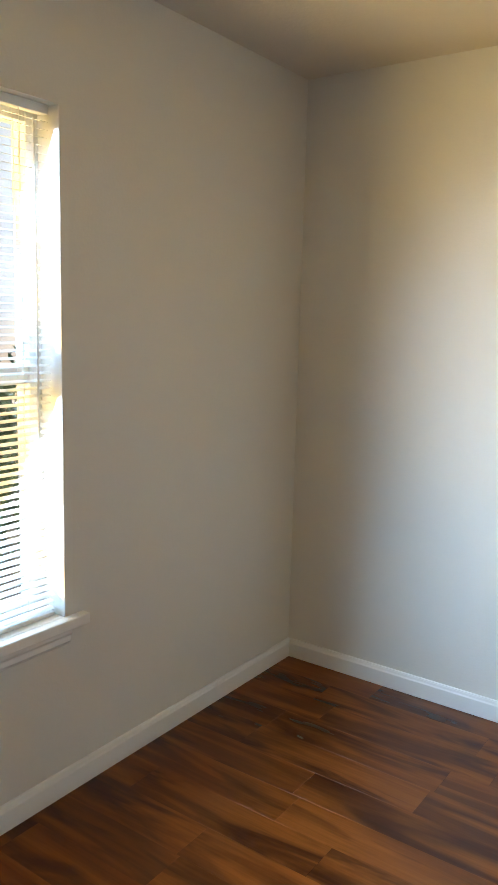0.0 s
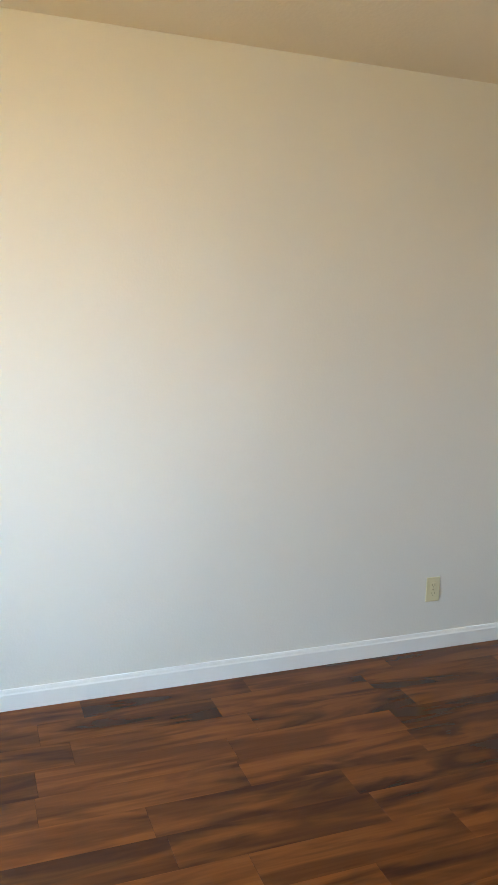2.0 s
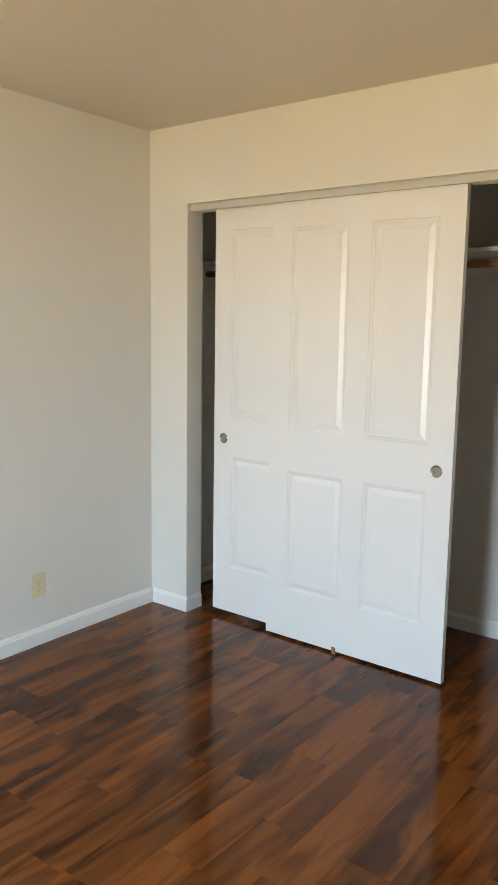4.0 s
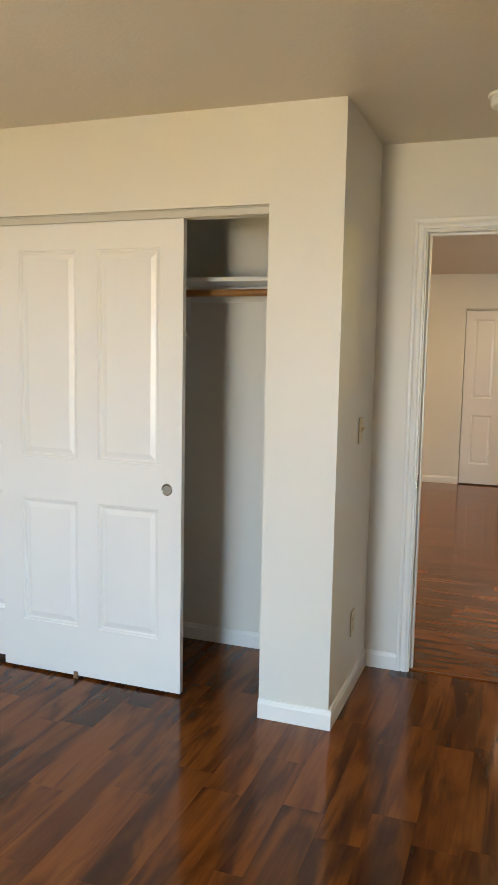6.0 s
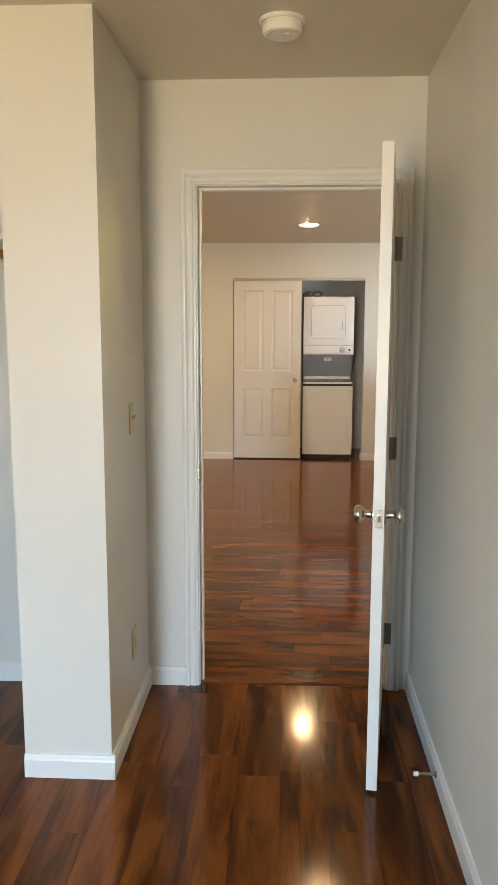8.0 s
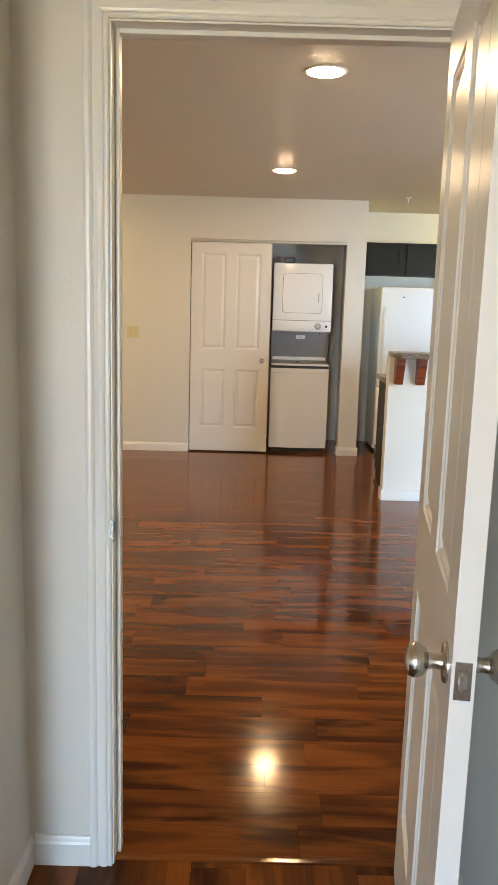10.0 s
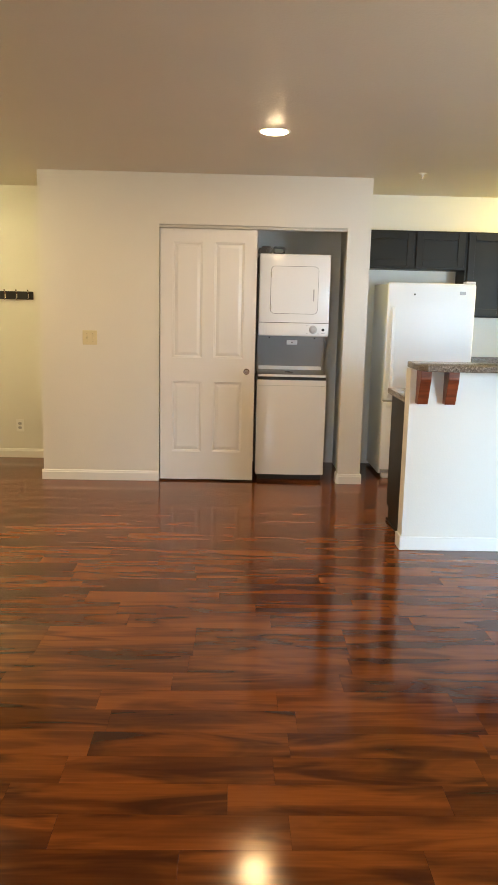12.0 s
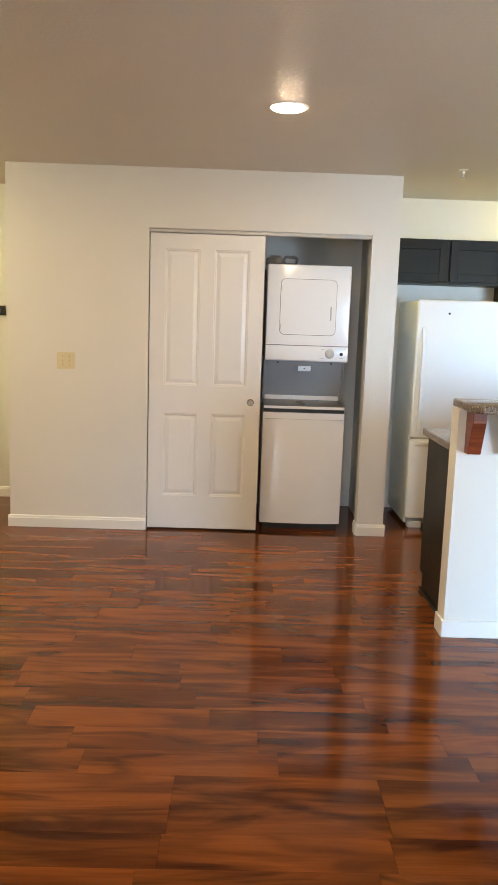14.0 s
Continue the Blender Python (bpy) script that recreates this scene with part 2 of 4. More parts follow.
LAMP_LENS = glowing("lit_lens", (1.0, 0.69, 0.36), 138.0)
HALL_BOWL = glowing("lit_hall_bowl", (1.0, 0.82, 0.38), 50.0)
KITCHEN_BOWL = glowing("lit_kitchen_bowl", (1.0, 0.75, 0.16), 180.0)


# ---- mesh tools ----
def add_box(bm, x0, x1, y0, y1, z0, z1, bevel=0.0, segments=2):
    vs = [bm.verts.new((x, y, z)) for x in (x0, x1) for y in (y0, y1) for z in (z0, z1)]
    fs = [bm.faces.new([vs[i] for i in q]) for q in ((0, 1, 3, 2), (4, 6, 7, 5), (0, 4, 5, 1), (2, 3, 7, 6), (0, 2, 6, 4), (1, 5, 7, 3))]
    if bevel:
        edges = list({e for f in fs for e in f.edges})
        bmesh.ops.bevel(bm, geom=edges, offset=bevel, segments=segments, affect="EDGES", profile=0.5)
    return vs


def box(x0, x1, y0, y1, z0, z1, bevel=0.0, segments=2):
    bm = bmesh.new()
    add_box(bm, x0, x1, y0, y1, z0, z1, bevel, segments)
    return bm


def boxes(rows, bevel=0.0):
    bm = bmesh.new()
    for r in rows:
        add_box(bm, *r, bevel)
    return bm


def lathe(profile, m, steps=32):
    """A turned shape: profile of (radius, height) along local z, set at the pose m."""
    bm = bmesh.new()
    rings = []
    for r, h in profile:
        if r < 1e-6:
            rings.append([bm.verts.new(m @ Vector((0, 0, h)))])
        else:
            rings.append([bm.verts.new(m @ Vector((r * math.cos(2 * math.pi * i / steps), r * math.sin(2 * math.pi * i / steps), h))) for i in range(steps)])
    for a, b in zip(rings, rings[1:]):
        for i in range(steps):
            j = (i + 1) % steps
            if len(a) == 1 and len(b) > 1:
                bm.faces.new((a[0], b[i], b[j]))
            elif len(b) == 1 and len(a) > 1:
                bm.faces.new((a[i], b[0], a[j]))
            elif len(a) > 1:
                bm.faces.new((a[i], b[i], b[j], a[j]))
    for ring, flip in ((rings[0], False), (rings[-1], True)):
        if len(ring) > 1:
            bm.faces.new(ring if flip else ring[::-1])
    bmesh.ops.recalc_face_normals(bm, faces=bm.faces)
    return bm


def prism(outline, axis, a, b, bevel=0.0):
    """An outline of (u, v) pushed along an axis from a to b. u, v are the two other axes in x, y, z order."""
    bm = bmesh.new()

    def at(u, v, w):
        return {"x": (w, u, v), "y": (u, w, v), "z": (u, v, w)}[axis]

    lo, hi = [[bm.verts.new(at(u, v, w)) for u, v in outline] for w in (a, b)]
    bm.faces.new(lo), bm.faces.new(hi[::-1])
    for i in range(len(outline)):
        j = (i + 1) % len(outline)
        bm.faces.new((lo[i], hi[i], hi[j], lo[j]))
    bmesh.ops.recalc_face_normals(bm, faces=bm.faces)
    if bevel:
        bmesh.ops.bevel(bm, geom=list(bm.edges), offset=bevel, segments=2, affect="EDGES", profile=0.5)
    return bm


def link(name, bm, mat, smooth=False):
    me = bpy.data.meshes.new(name)
    bm.to_mesh(me)
    bm.free()
    me.materials.append(mat)
    if smooth:
        me.polygons.foreach_set("use_smooth", [True] * len(me.polygons))
        me.set_sharp_from_angle(angle=radians(38))
    return new(name, me)


def part(name, bm, mat, parent, label="", smooth=False):
    ob = link(name, bm, mat, smooth)
    ob.parent = parent
    if label:
        tagged(ob, label)
    return ob


def thing(name, place, label, category, group="", turn=0):
    ob = new(name)
    ob.empty_display_size = 0.1
    ob.matrix_world = pose(*place, 0, 0, turn)
    return tagged(ob, label, category, group)


def structure(name, bm, mat, label, category, smooth=False):
    return tagged(link(name, bm, mat, smooth), label, category, kind="structure")


# ---- plan, in metres ----
H = 2.446                     # ceiling
XL, XR = -2.667, 0.763        # bedroom, left and right
YW, YC = -4.86, -0.742        # window wall, closet front
WALL = 0.115
YL = 5.70                     # laundry wall
YB = 6.58                     # back wall of kitchen and hall
LX0, LX1 = -3.4, 5.6          # living room, left and right
WX0, WX1, WZ0, WZ1 = -1.375, -0.43, 0.575, 2.06   # bedroom window
YD = -0.037                   # bedroom face of the wall with the doorway
DX0, DX1, DZ = -0.115, 0.662, 2.055               # bedroom doorway
CX0, CX1, CZ = -2.414, -0.632, 2.075              # closet opening
UX0, UX1, UZ = -0.385, 1.098, 2.062               # laundry opening
COL = -0.335                  # alcove side of the closet
PX0, PX1, PZ = 3.3, 5.4, 2.05                     # assumed, unseen glass door opening of the living room, behind the walk

# ---- shell ----
def holed_wall(x0, x1, z0, z1, hx0, hx1, hz0, hz1, y0, y1):
    """A wall along x with one window opening through it."""
    bm = bmesh.new()
    ring = lambda a, b, c, d, y: [bm.verts.new((x, y, z)) for x, z in ((a, c), (b, c), (b, d), (a, d))]
    of, inf, ob_, inb = ring(x0, x1, z0, z1, y0), ring(hx0, hx1, hz0, hz1, y0), ring(x0, x1, z0, z1, y1), ring(hx0, hx1, hz0, hz1, y1)
    for k in range(4):
        n = (k + 1) % 4
        for quad in ((of[k], of[n], inf[n], inf[k]), (ob_[k], inb[k], inb[n], ob_[n]), (inf[k], inf[n], inb[n], inb[k]), (of[k], ob_[k], ob_[n], of[n])):
            bm.faces.new(quad)
    bmesh.ops.recalc_face_normals(bm, faces=bm.faces)
    return bm


structure("wall_window", holed_wall(XL - WALL, XR + WALL, 0, H, WX0, WX1, WZ0, WZ1, YW - 0.16, YW), PAINT, "white painted bedroom wall with a window opening", "wall")
structure("wall_left", box(XL - WALL, XL, YW, YD, 0, H), PAINT, "off-white painted bedroom wall with orange-peel texture", "wall")
structure("wall_right", box(XR, XR + WALL, YW, YD, 0, H), PAINT, "off-white painted bedroom wall beside the open door", "wall")
structure("wall_closet", prism(((XL, 0), (CX0, 0), (CX0, CZ), (CX1, CZ), (CX1, 0), (COL, 0), (COL, H), (XL, H)), "y", YC, YC + WALL), PAINT, "off-white closet wall with a wide sliding-door opening", "wall")
structure("wall_alcove", box(COL - WALL, COL, YC + WALL, YD, 0, H), PAINT, "off-white side wall between closet and door alcove", "wall")
structure("wall_doorway", prism(((LX0, 0), (DX0 - 0.02, 0), (DX0 - 0.02, DZ + 0.02), (DX1 + 0.02, DZ + 0.02), (DX1 + 0.02, 0), (PX0, 0), (PX0, PZ), (PX1, PZ), (PX1, 0), (LX1, 0), (LX1, H), (LX0, H)), "y", YD, YD + WALL), PAINT, "off-white wall between bedroom and living room", "wall")
structure("wall_laundry", prism(((-1.33, 0), (UX0, 0), (UX0, UZ), (UX1, UZ), (UX1, 0), (1.283, 0), (1.283, H), (-1.33, H)), "y", YL, YL + WALL), PAINT, "cream painted wall with the laundry closet opening", "wall")
structure("wall_hall_side", box(-1.33, -1.33 + WALL, YL + WALL, YB, 0, H), PAINT, "cream painted side wall of the hall", "wall")
structure("wall_kitchen_side", box(1.283 - WALL, 1.283, YL + WALL, YB, 0, H), PAINT, "cream painted wall between laundry closet and kitchen", "wall")
structure("wall_laundry_side", box(-0.62, -0.505, YL + WALL, YB, 0, H), PAINT, "painted inner side wall of the laundry closet", "wall")
structure("wall_back", box(LX0 - WALL, LX1 + WALL, YB, YB + WALL, 0, H), PAINT, "cream painted back wall of kitchen and hall", "wall")
structure("wall_living_left", box(LX0 - WALL, LX0, YD + WALL, YB, 0, H), PAINT, "plain painted living room side wall", "wall")
structure("wall_living_right", box(LX1, LX1 + WALL, YD + WALL, YB, 0, H), PAINT, "plain painted living room side wall", "wall")
structure("ceiling_bedroom", box(XL - WALL, XR + WALL, YW - 0.16, 0.0, H, H + 0.2), CEILING, "textured warm-grey painted bedroom ceiling", "ceiling")
structure("ceiling_living", box(LX0 - WALL, LX1 + WALL, 0.0, YB + WALL, H, H + 0.2), CEILING, "textured warm-grey painted living room ceiling", "ceiling")
structure("ground", box(-80, 80, -90, 90, -0.35, -0.12), PAVING, "dry sunlit ground outside the building", "ground")


def baseboard(x0, y0, x1, y1, nx, ny, h=0.082, d=0.013, turned=(0, 0)):
    """A skirting from one point of a wall's face to another; (nx, ny) points into the room. turned: extra length at either end."""
    a, b = Vector((x0, y0, 0)), Vector((x1, y1, 0))
    run, out = (b - a).normalized(), Vector((nx, ny, 0))
    a, b = a - run * turned[0], b + run * turned[1]
    prof = ((0, 0), (d, 0), (d, h - 0.02), (d - 0.003, h - 0.014), (d - 0.0045, h - 0.006), (d - 0.007, h - 0.001), (0, h))
    bm = bmesh.new()
    lo, hi = [[bm.verts.new(p + out * (u + 0.0002) + Vector((0, 0, v))) for u, v in prof] for p in (a, b)]
    bm.faces.new(lo), bm.faces.new(hi[::-1])
    for i in range(len(prof)):
        j = (i + 1) % len(prof)
        bm.faces.new((lo[i], hi[i], hi[j], lo[j]))
    bmesh.ops.recalc_face_normals(bm, faces=bm.faces)
    return structure("baseboard", bm, TRIM, "white painted wooden baseboard along the wall foot", "baseboard")


for run in (
    (XL, YW, XR, YW, 0, 1), (XL, YW + 0.014, XL, YC, 1, 0), (XR, YW + 0.014, XR, YD - 0.001, -1, 0),
    (XL + 0.014, YC, CX0, YC, 0, -1, 0.082, 0.006, (0, 0.006)), (CX0, YC, CX0, YC + WALL, 1, 0, 0.082, 0.006),
    (CX1, YC, COL, YC, 0, -1, 0.082, 0.013, (0, 0.013)), (COL, YC, COL, YD, 1, 0),
    (COL + 0.014, YD, DX0 - 0.061, YD, 0, -1),
    (XL, YD, COL - WALL, YD, 0, -1), (XL, YC + WALL, XL, YD - 0.014, 1, 0), (COL - WALL, YC + WALL, COL - WALL, YD - 0.014, -1, 0),
    (-1.33, YL, UX0, YL, 0, -1, 0.082, 0.013, (0.013, 0)), (UX1, YL, 1.283, YL, 0, -1, 0.082, 0.013, (0, 0.013)),
    (UX1, YL, UX1, YL + WALL, -1, 0), (1.283, YL, 1.283, YB, 1, 0),
    (-1.33, YL, -1.33, YB, -1, 0), (LX0, YB, -1.344, YB, 0, -1),
    (LX0, YD + WALL, DX0 - 0.061, YD + WALL, 0, 1), (DX1 + 0.061, YD + WALL, PX0, YD + WALL, 0, 1), (PX1, YD + WALL, LX1, YD + WALL, 0, 1), (LX0, YD + WALL + 0.014, LX0, YB - 0.014, 1, 0),
    (LX1, YD + WALL + 0.014, LX1, YB, -1, 0),
):
    baseboard(*run)

# ---- bedroom doorway ----
door_frame = tagged(new("door_frame"), "white painted door frame with moulded casing", "door frame", kind="structure")
part("jamb", box(DX0 - 0.02, DX0, YD - 0.001, YD + WALL + 0.001, 0, DZ + 0.02), TRIM, door_frame)
part("jamb", box(DX1, DX1 + 0.02, YD - 0.001, YD + WALL + 0.001, 0, DZ + 0.02), TRIM, door_frame)
part("head_jamb", box(DX0, DX1, YD - 0.001, YD + WALL + 0.001, DZ, DZ + 0.02), TRIM, door_frame)
part("door_stop", box(DX0, DX0 + 0.011, YD + 0.042, YD + 0.077, 0, DZ, 0.002), TRIM, door_frame)
part("door_stop", box(DX1 - 0.011, DX1, YD + 0.042, YD + 0.077, 0, DZ, 0.002), TRIM, door_frame)
part("door_stop", box(DX0 + 0.011, DX1 - 0.011, YD + 0.042, YD + 0.077, DZ - 0.011, DZ, 0.002), TRIM, door_frame)
# casing: (distance from the opening, height off the wall)
CASING = tuple((0.84 * u, v) for u, v in (
    (0.0, 0.0), (0.0, 0.008), (0.004, 0.0105), (0.010, 0.0105), (0.013, 0.008), (0.016, 0.0115), (0.022, 0.013), (0.030, 0.0125), (0.038, 0.0105),
    (0.043, 0.0095), (0.046, 0.0125), (0.052, 0.016), (0.060, 0.0165), (0.066, 0.015), (0.068, 0.011), (0.068, 0.0)))


def casing(face, side, x0, x1, z1):
    """Three mitred lengths of moulding round an opening, on the wall's face y; side -1 or 1 points off the wall."""
    made = []
    paths = (((x0, 0), (x0, z1), (-1, 0), (-1, 1)), ((x0, z1), (x1, z1), (-1, 1), (1, 1)), ((x1, z1), (x1, 0), (1, 1), (1, 0)))
    for (ax, az), (bx, bz), da, db in paths:
        bm = bmesh.new()
        lo = [bm.verts.new((ax + da[0] * (u + 0.004), face + side * v, az + da[1] * (u + 0.004))) for u, v in CASING]
        hi = [bm.verts.new((bx + db[0] * (u + 0.004), face + side * v, bz + db[1] * (u + 0.004))) for u, v in CASING]
        bm.faces.new(lo), bm.faces.new(hi[::-1])
        for i in range(len(CASING)):
            j = (i + 1) % len(CASING)
            bm.faces.new((lo[i], hi[i], hi[j], lo[j]))
        bmesh.ops.recalc_face_normals(bm, faces=bm.faces)
        made.append(bm)
    return made


for face, side in ((YD - 0.0005, -1), (YD + WALL + 0.0005, 1)):
    for bm in casing(face, side, DX0, DX1, DZ):
        part("casing", bm, TRIM, door_frame)
strike = part("strike_plate", boxes(((DX0, DX0 + 0.0018, YD + 0.004, YD + 0.034, 0.878, 0.952), (DX0, DX0 + 0.0018, YD - 0.004, YD + 0.0042, 0.890, 0.940),
                                     (DX0 - 0.004, DX0 + 0.0012, YD - 0.0075, YD - 0.0035, 0.892, 0.938), (DX0 - 0.011, DX0 - 0.003, YD - 0.0095, YD - 0.0065, 0.894, 0.936)), 0.0006), NICKEL, door_frame, "brushed nickel strike plate")
part("latch_hole", box(DX0 + 0.0015, DX0 + 0.0021, YD + 0.010, YD + 0.022, 0.901, 0.929), DARK_SLOT, strike)
part("threshold_strip", prism(((YD + 0.012, 0.0005), (YD + 0.042, 0.0005), (YD + 0.038, 0.004), (YD + 0.027, 0.0055), (YD + 0.016, 0.004)), "x", DX0, DX1), PLANK, door_frame, "dark wood transition strip in the doorway")


def slab_with_recess(w, h, t, cells, depth=0.0105, ring=0.030):
    """A door leaf, x 0..w, y 0..t, z 0..h, with a sunk moulded frame on both faces at every cell (x0, x1, z0, z1)."""
    bm = bmesh.new()
    xs = sorted({0, w, *(c[0] for c in cells), *(c[1] for c in cells)})
    zs = sorted({0, h, *(c[2] for c in cells), *(c[3] for c in cells)})
    holes = {(c[0], c[2]) for c in cells}
    grid = {}

    def v(x, y, z):
        k = (round(x, 5), round(y, 5), round(z, 5))
        if k not in grid:
            grid[k] = bm.verts.new((x, y, z))
        return grid[k]

    for y, sign in ((0.0, 1), (t, -1)):
        for xa, xb in zip(xs, xs[1:]):
            for za, zb in zip(zs, zs[1:]):
                if (xa, za) not in holes:
                    bm.faces.new((v(xa, y, za), v(xb, y, za), v(xb, y, zb), v(xa, y, zb)))
                    continue
                steps = ((0.0, 0.0), (0.004, 0.0040), (0.010, 0.0050), (0.016, depth), (ring, depth))
                loops = []
                for i, d in steps:
                    yy = y + sign * d
                    loops.append([v(xa + i, yy, za + i), v(xb - i, yy, za + i), v(xb - i, yy, zb - i), v(xa + i, yy, zb - i)])
                for a, b in zip(loops, loops[1:]):
                    for i in range(4):
                        j = (i + 1) % 4
                        bm.faces.new((a[i], a[j], b[j], b[i]))
                bm.faces.new(loops[-1])
    for pa, pb in zip(zs, zs[1:]):
        for x in (0, w):
            bm.faces.new((v(x, 0, pa), v(x, t, pa), v(x, t, pb), v(x, 0, pb)))
    for pa, pb in zip(xs, xs[1:]):
        for z in (0, h):
            bm.faces.new((v(pa, 0, z), v(pb, 0, z), v(pb, t, z), v(pa, t, z)))
    bmesh.ops.recalc_face_normals(bm, faces=bm.faces)
    return bm


def raised_field(x0, x1, z0, z1, y, out, lift=0.0062, slope=0.022):
    """The raised middle of a moulded panel, on the sunk floor y; out is the way off the door."""
    bm = bmesh.new()
    base = [bm.verts.new((x, y, z)) for x, z in ((x0, z0), (x1, z0), (x1, z1), (x0, z1))]
    top = [bm.verts.new((x, y + out * lift, z)) for x, z in ((x0 + slope, z0 + slope), (x1 - slope, z0 + slope), (x1 - slope, z1 - slope), (x0 + slope, z1 - slope))]
    bm.faces.new(top), bm.faces.new(base[::-1])
    for i in range(4):
        j = (i + 1) % 4
        bm.faces.new((base[i], base[j], top[j], top[i]))
    bmesh.ops.recalc_face_normals(bm, faces=bm.faces)
    return bm


def panel_door(ob, w, h, t=0.035, stile=0.108, mid=0.105, name="slab"):
    """A moulded door leaf of two tall panels over two short ones, under ob; local x along the leaf."""
    c = w / 2
    cells = [(a, b, z0, z1) for a, b in ((stile, c - mid / 2), (c + mid / 2, w - stile)) for z0, z1 in ((0.232, 0.812), (1.005, 1.918))]
    part(name, slab_with_recess(w, h, t, cells), DOOR, ob)
    for a, b, z0, z1 in cells:
        k = 0.021
        for y, out in ((0.0105, -1), (t - 0.0105, 1)):
            part("panel", raised_field(a + k, b - k, z0 + k, z1 - k, y - out * 0.0002, out), DOOR, ob)


KNOB = ((0.032, 0.0), (0.032, 0.003), (0.029, 0.006), (0.013, 0.008), (0.0115, 0.020), (0.013, 0.028), (0.021, 0.033), (0.0265, 0.042), (0.0275, 0.050), (0.024, 0.058), (0.014, 0.063), (0.0, 0.064))

# bedroom door, open against the side wall: hinge at local x 0
hinge, edge = Vector((0.6195, -0.0510)), Vector((0.514, -0.785))
bedroom_door = thing("bedroom_door", (hinge.x, hinge.y, 0.012), "white moulded four-panel door standing open", "door",
                     turn=math.degrees(math.atan2(edge.y - hinge.y, edge.x - hinge.x)))
panel_door(bedroom_door, 0.7415, 2.032, stile=0.105, mid=0.1)
for y, turn in ((0.0, 90), (0.035, -90)):
    part("knob", lathe(KNOB, pose(0.6815, y, 0.912, turn)), NICKEL, bedroom_door, "brushed nickel round door knob", True)
part("latch_plate", box(0.7410, 0.7427, 0.005, 0.030, 0.882, 0.942, 0.0005), NICKEL, bedroom_door, "nickel latch plate on the door edge")
part("latch_bolt", prism(((0.7415, 0.012), (0.7515, 0.012), (0.7515, 0.016), (0.7435, 0.024), (0.7415, 0.024)), "z", 0.902, 0.922), NICKEL, bedroom_door, "nickel latch bolt")
for z in (0.24, 1.02, 1.80):
    bm = lathe(((0.006, 0), (0.006, 0.09)), pose(-0.004, 0.040, z - 0.045), 14)
    add_box(bm, 0.0, 0.032, 0.0351, 0.0375, z - 0.045, z + 0.045)
    add_box(bm, -0.006, -0.003, 0.040, 0.064, z - 0.045, z + 0.045)
    part("door_hinge", bm, HINGE, bedroom_door, "grey metal butt hinge")

door_stopper = thing("door_stopper", (XR - 0.0132, -0.745, 0.05), "spring door stopper with a white rubber tip on the baseboard", "door stop")
bm = lathe(((0.011, 0), (0.011, 0.004), (0.006, 0.006)), pose(0, 0, 0, 0, -90), 16)
part("base", bm, NICKEL, door_stopper, smooth=True)
bm = lathe([(0.0045 + 0.0009 * (i % 2), 0.005 + 0.0014 * i) for i in range(41)], pose(0, 0, 0, 0, -90), 14)
part("spring", bm, NICKEL, door_stopper, smooth=True)
part("rubber_tip", lathe(((0.0075, 0.060), (0.008, 0.063), (0.008, 0.072), (0.006, 0.076), (0, 0.0765)), pose(0, 0, 0, 0, -90), 16), RUBBER, door_stopper, "white rubber tip", True)


# ---- sliding doors ----
def cup_pull(ob, x, z, r=0.026):
    part("finger_pull", lathe(((r, 0), (r, 0.002), (r - 0.003, 0.0035), (r - 0.005, 0.003), (r - 0.007, 0.0006), (r - 0.016, 0.0004), (0, 0.0008)), pose(x, 0, z, 90), 28),
         NICKEL, ob, "brushed nickel round finger pull", True)


closet_back = thing("sliding_closet_door", (-2.302, -0.659, 0.030), "white moulded sliding closet door behind its twin", "closet door", "sliding closet doors")
panel_door(closet_back, 0.914, 2.022, 0.030)
cup_pull(closet_back, 0.062, 0.902)
closet_front = thing("sliding_closet_door", (-1.926, -0.7, 0.012), "white moulded sliding closet door in front", "closet door", "sliding closet doors")
panel_door(closet_front, 0.914, 2.030, 0.030)
cup_pull(closet_front, 0.846, 0.903)
laundry_door = thing("sliding_laundry_door", (-0.378, YL + 0.018, 0.014), "white moulded four-panel sliding door of the laundry closet", "closet door")
panel_door(laundry_door, 0.765, 2.016, 0.033, 0.098, 0.094)
cup_pull(laundry_door, 0.70, 0.902, 0.025)


def track(name, x0, x1, y, z0, z1, depth):
    ob = thing(name, ((x0 + x1) / 2, y, z0), "painted metal sliding-door track under the header", "door track")
    hw = (x1 - x0) / 2
    part("fascia", boxes(((-hw, hw, 0, 0.004, 0.003, z1 - z0 - 0.006), (-hw, hw, -0.003, 0.004, 0, 0.003)), 0.0005), ALUMINIUM, ob)
    part("channel", boxes(((-hw, hw, 0.004, depth, z1 - z0 - 0.004, z1 - z0), (-hw, hw, depth / 2, depth / 2 + 0.003, 0.004, z1 - z0 - 0.004), (-hw, hw, depth - 0.003, depth, 0.004, z1 - z0 - 0.004))), ALUMINIUM, ob)
    return ob


track("closet_track", CX0, CX1, YC + 0.022, CZ - 0.034, CZ, 0.088)
track("laundry_track", UX0, UX1, YL + 0.010, UZ - 0.026, UZ, 0.09)
guide = thing("floor_guide", (-1.536, -0.70, 0.0), "small brown plastic floor guide under the sliding doors", "door guide")
part("bracket", boxes(((-0.012, 0.012, -0.008, 0.075, 0, 0.006), (-0.010, 0.010, -0.008, -0.0035, 0.006, 0.032), (-0.010, 0.010, 0.034, 0.0385, 0.006, 0.028)), 0.001), BRASS, guide)

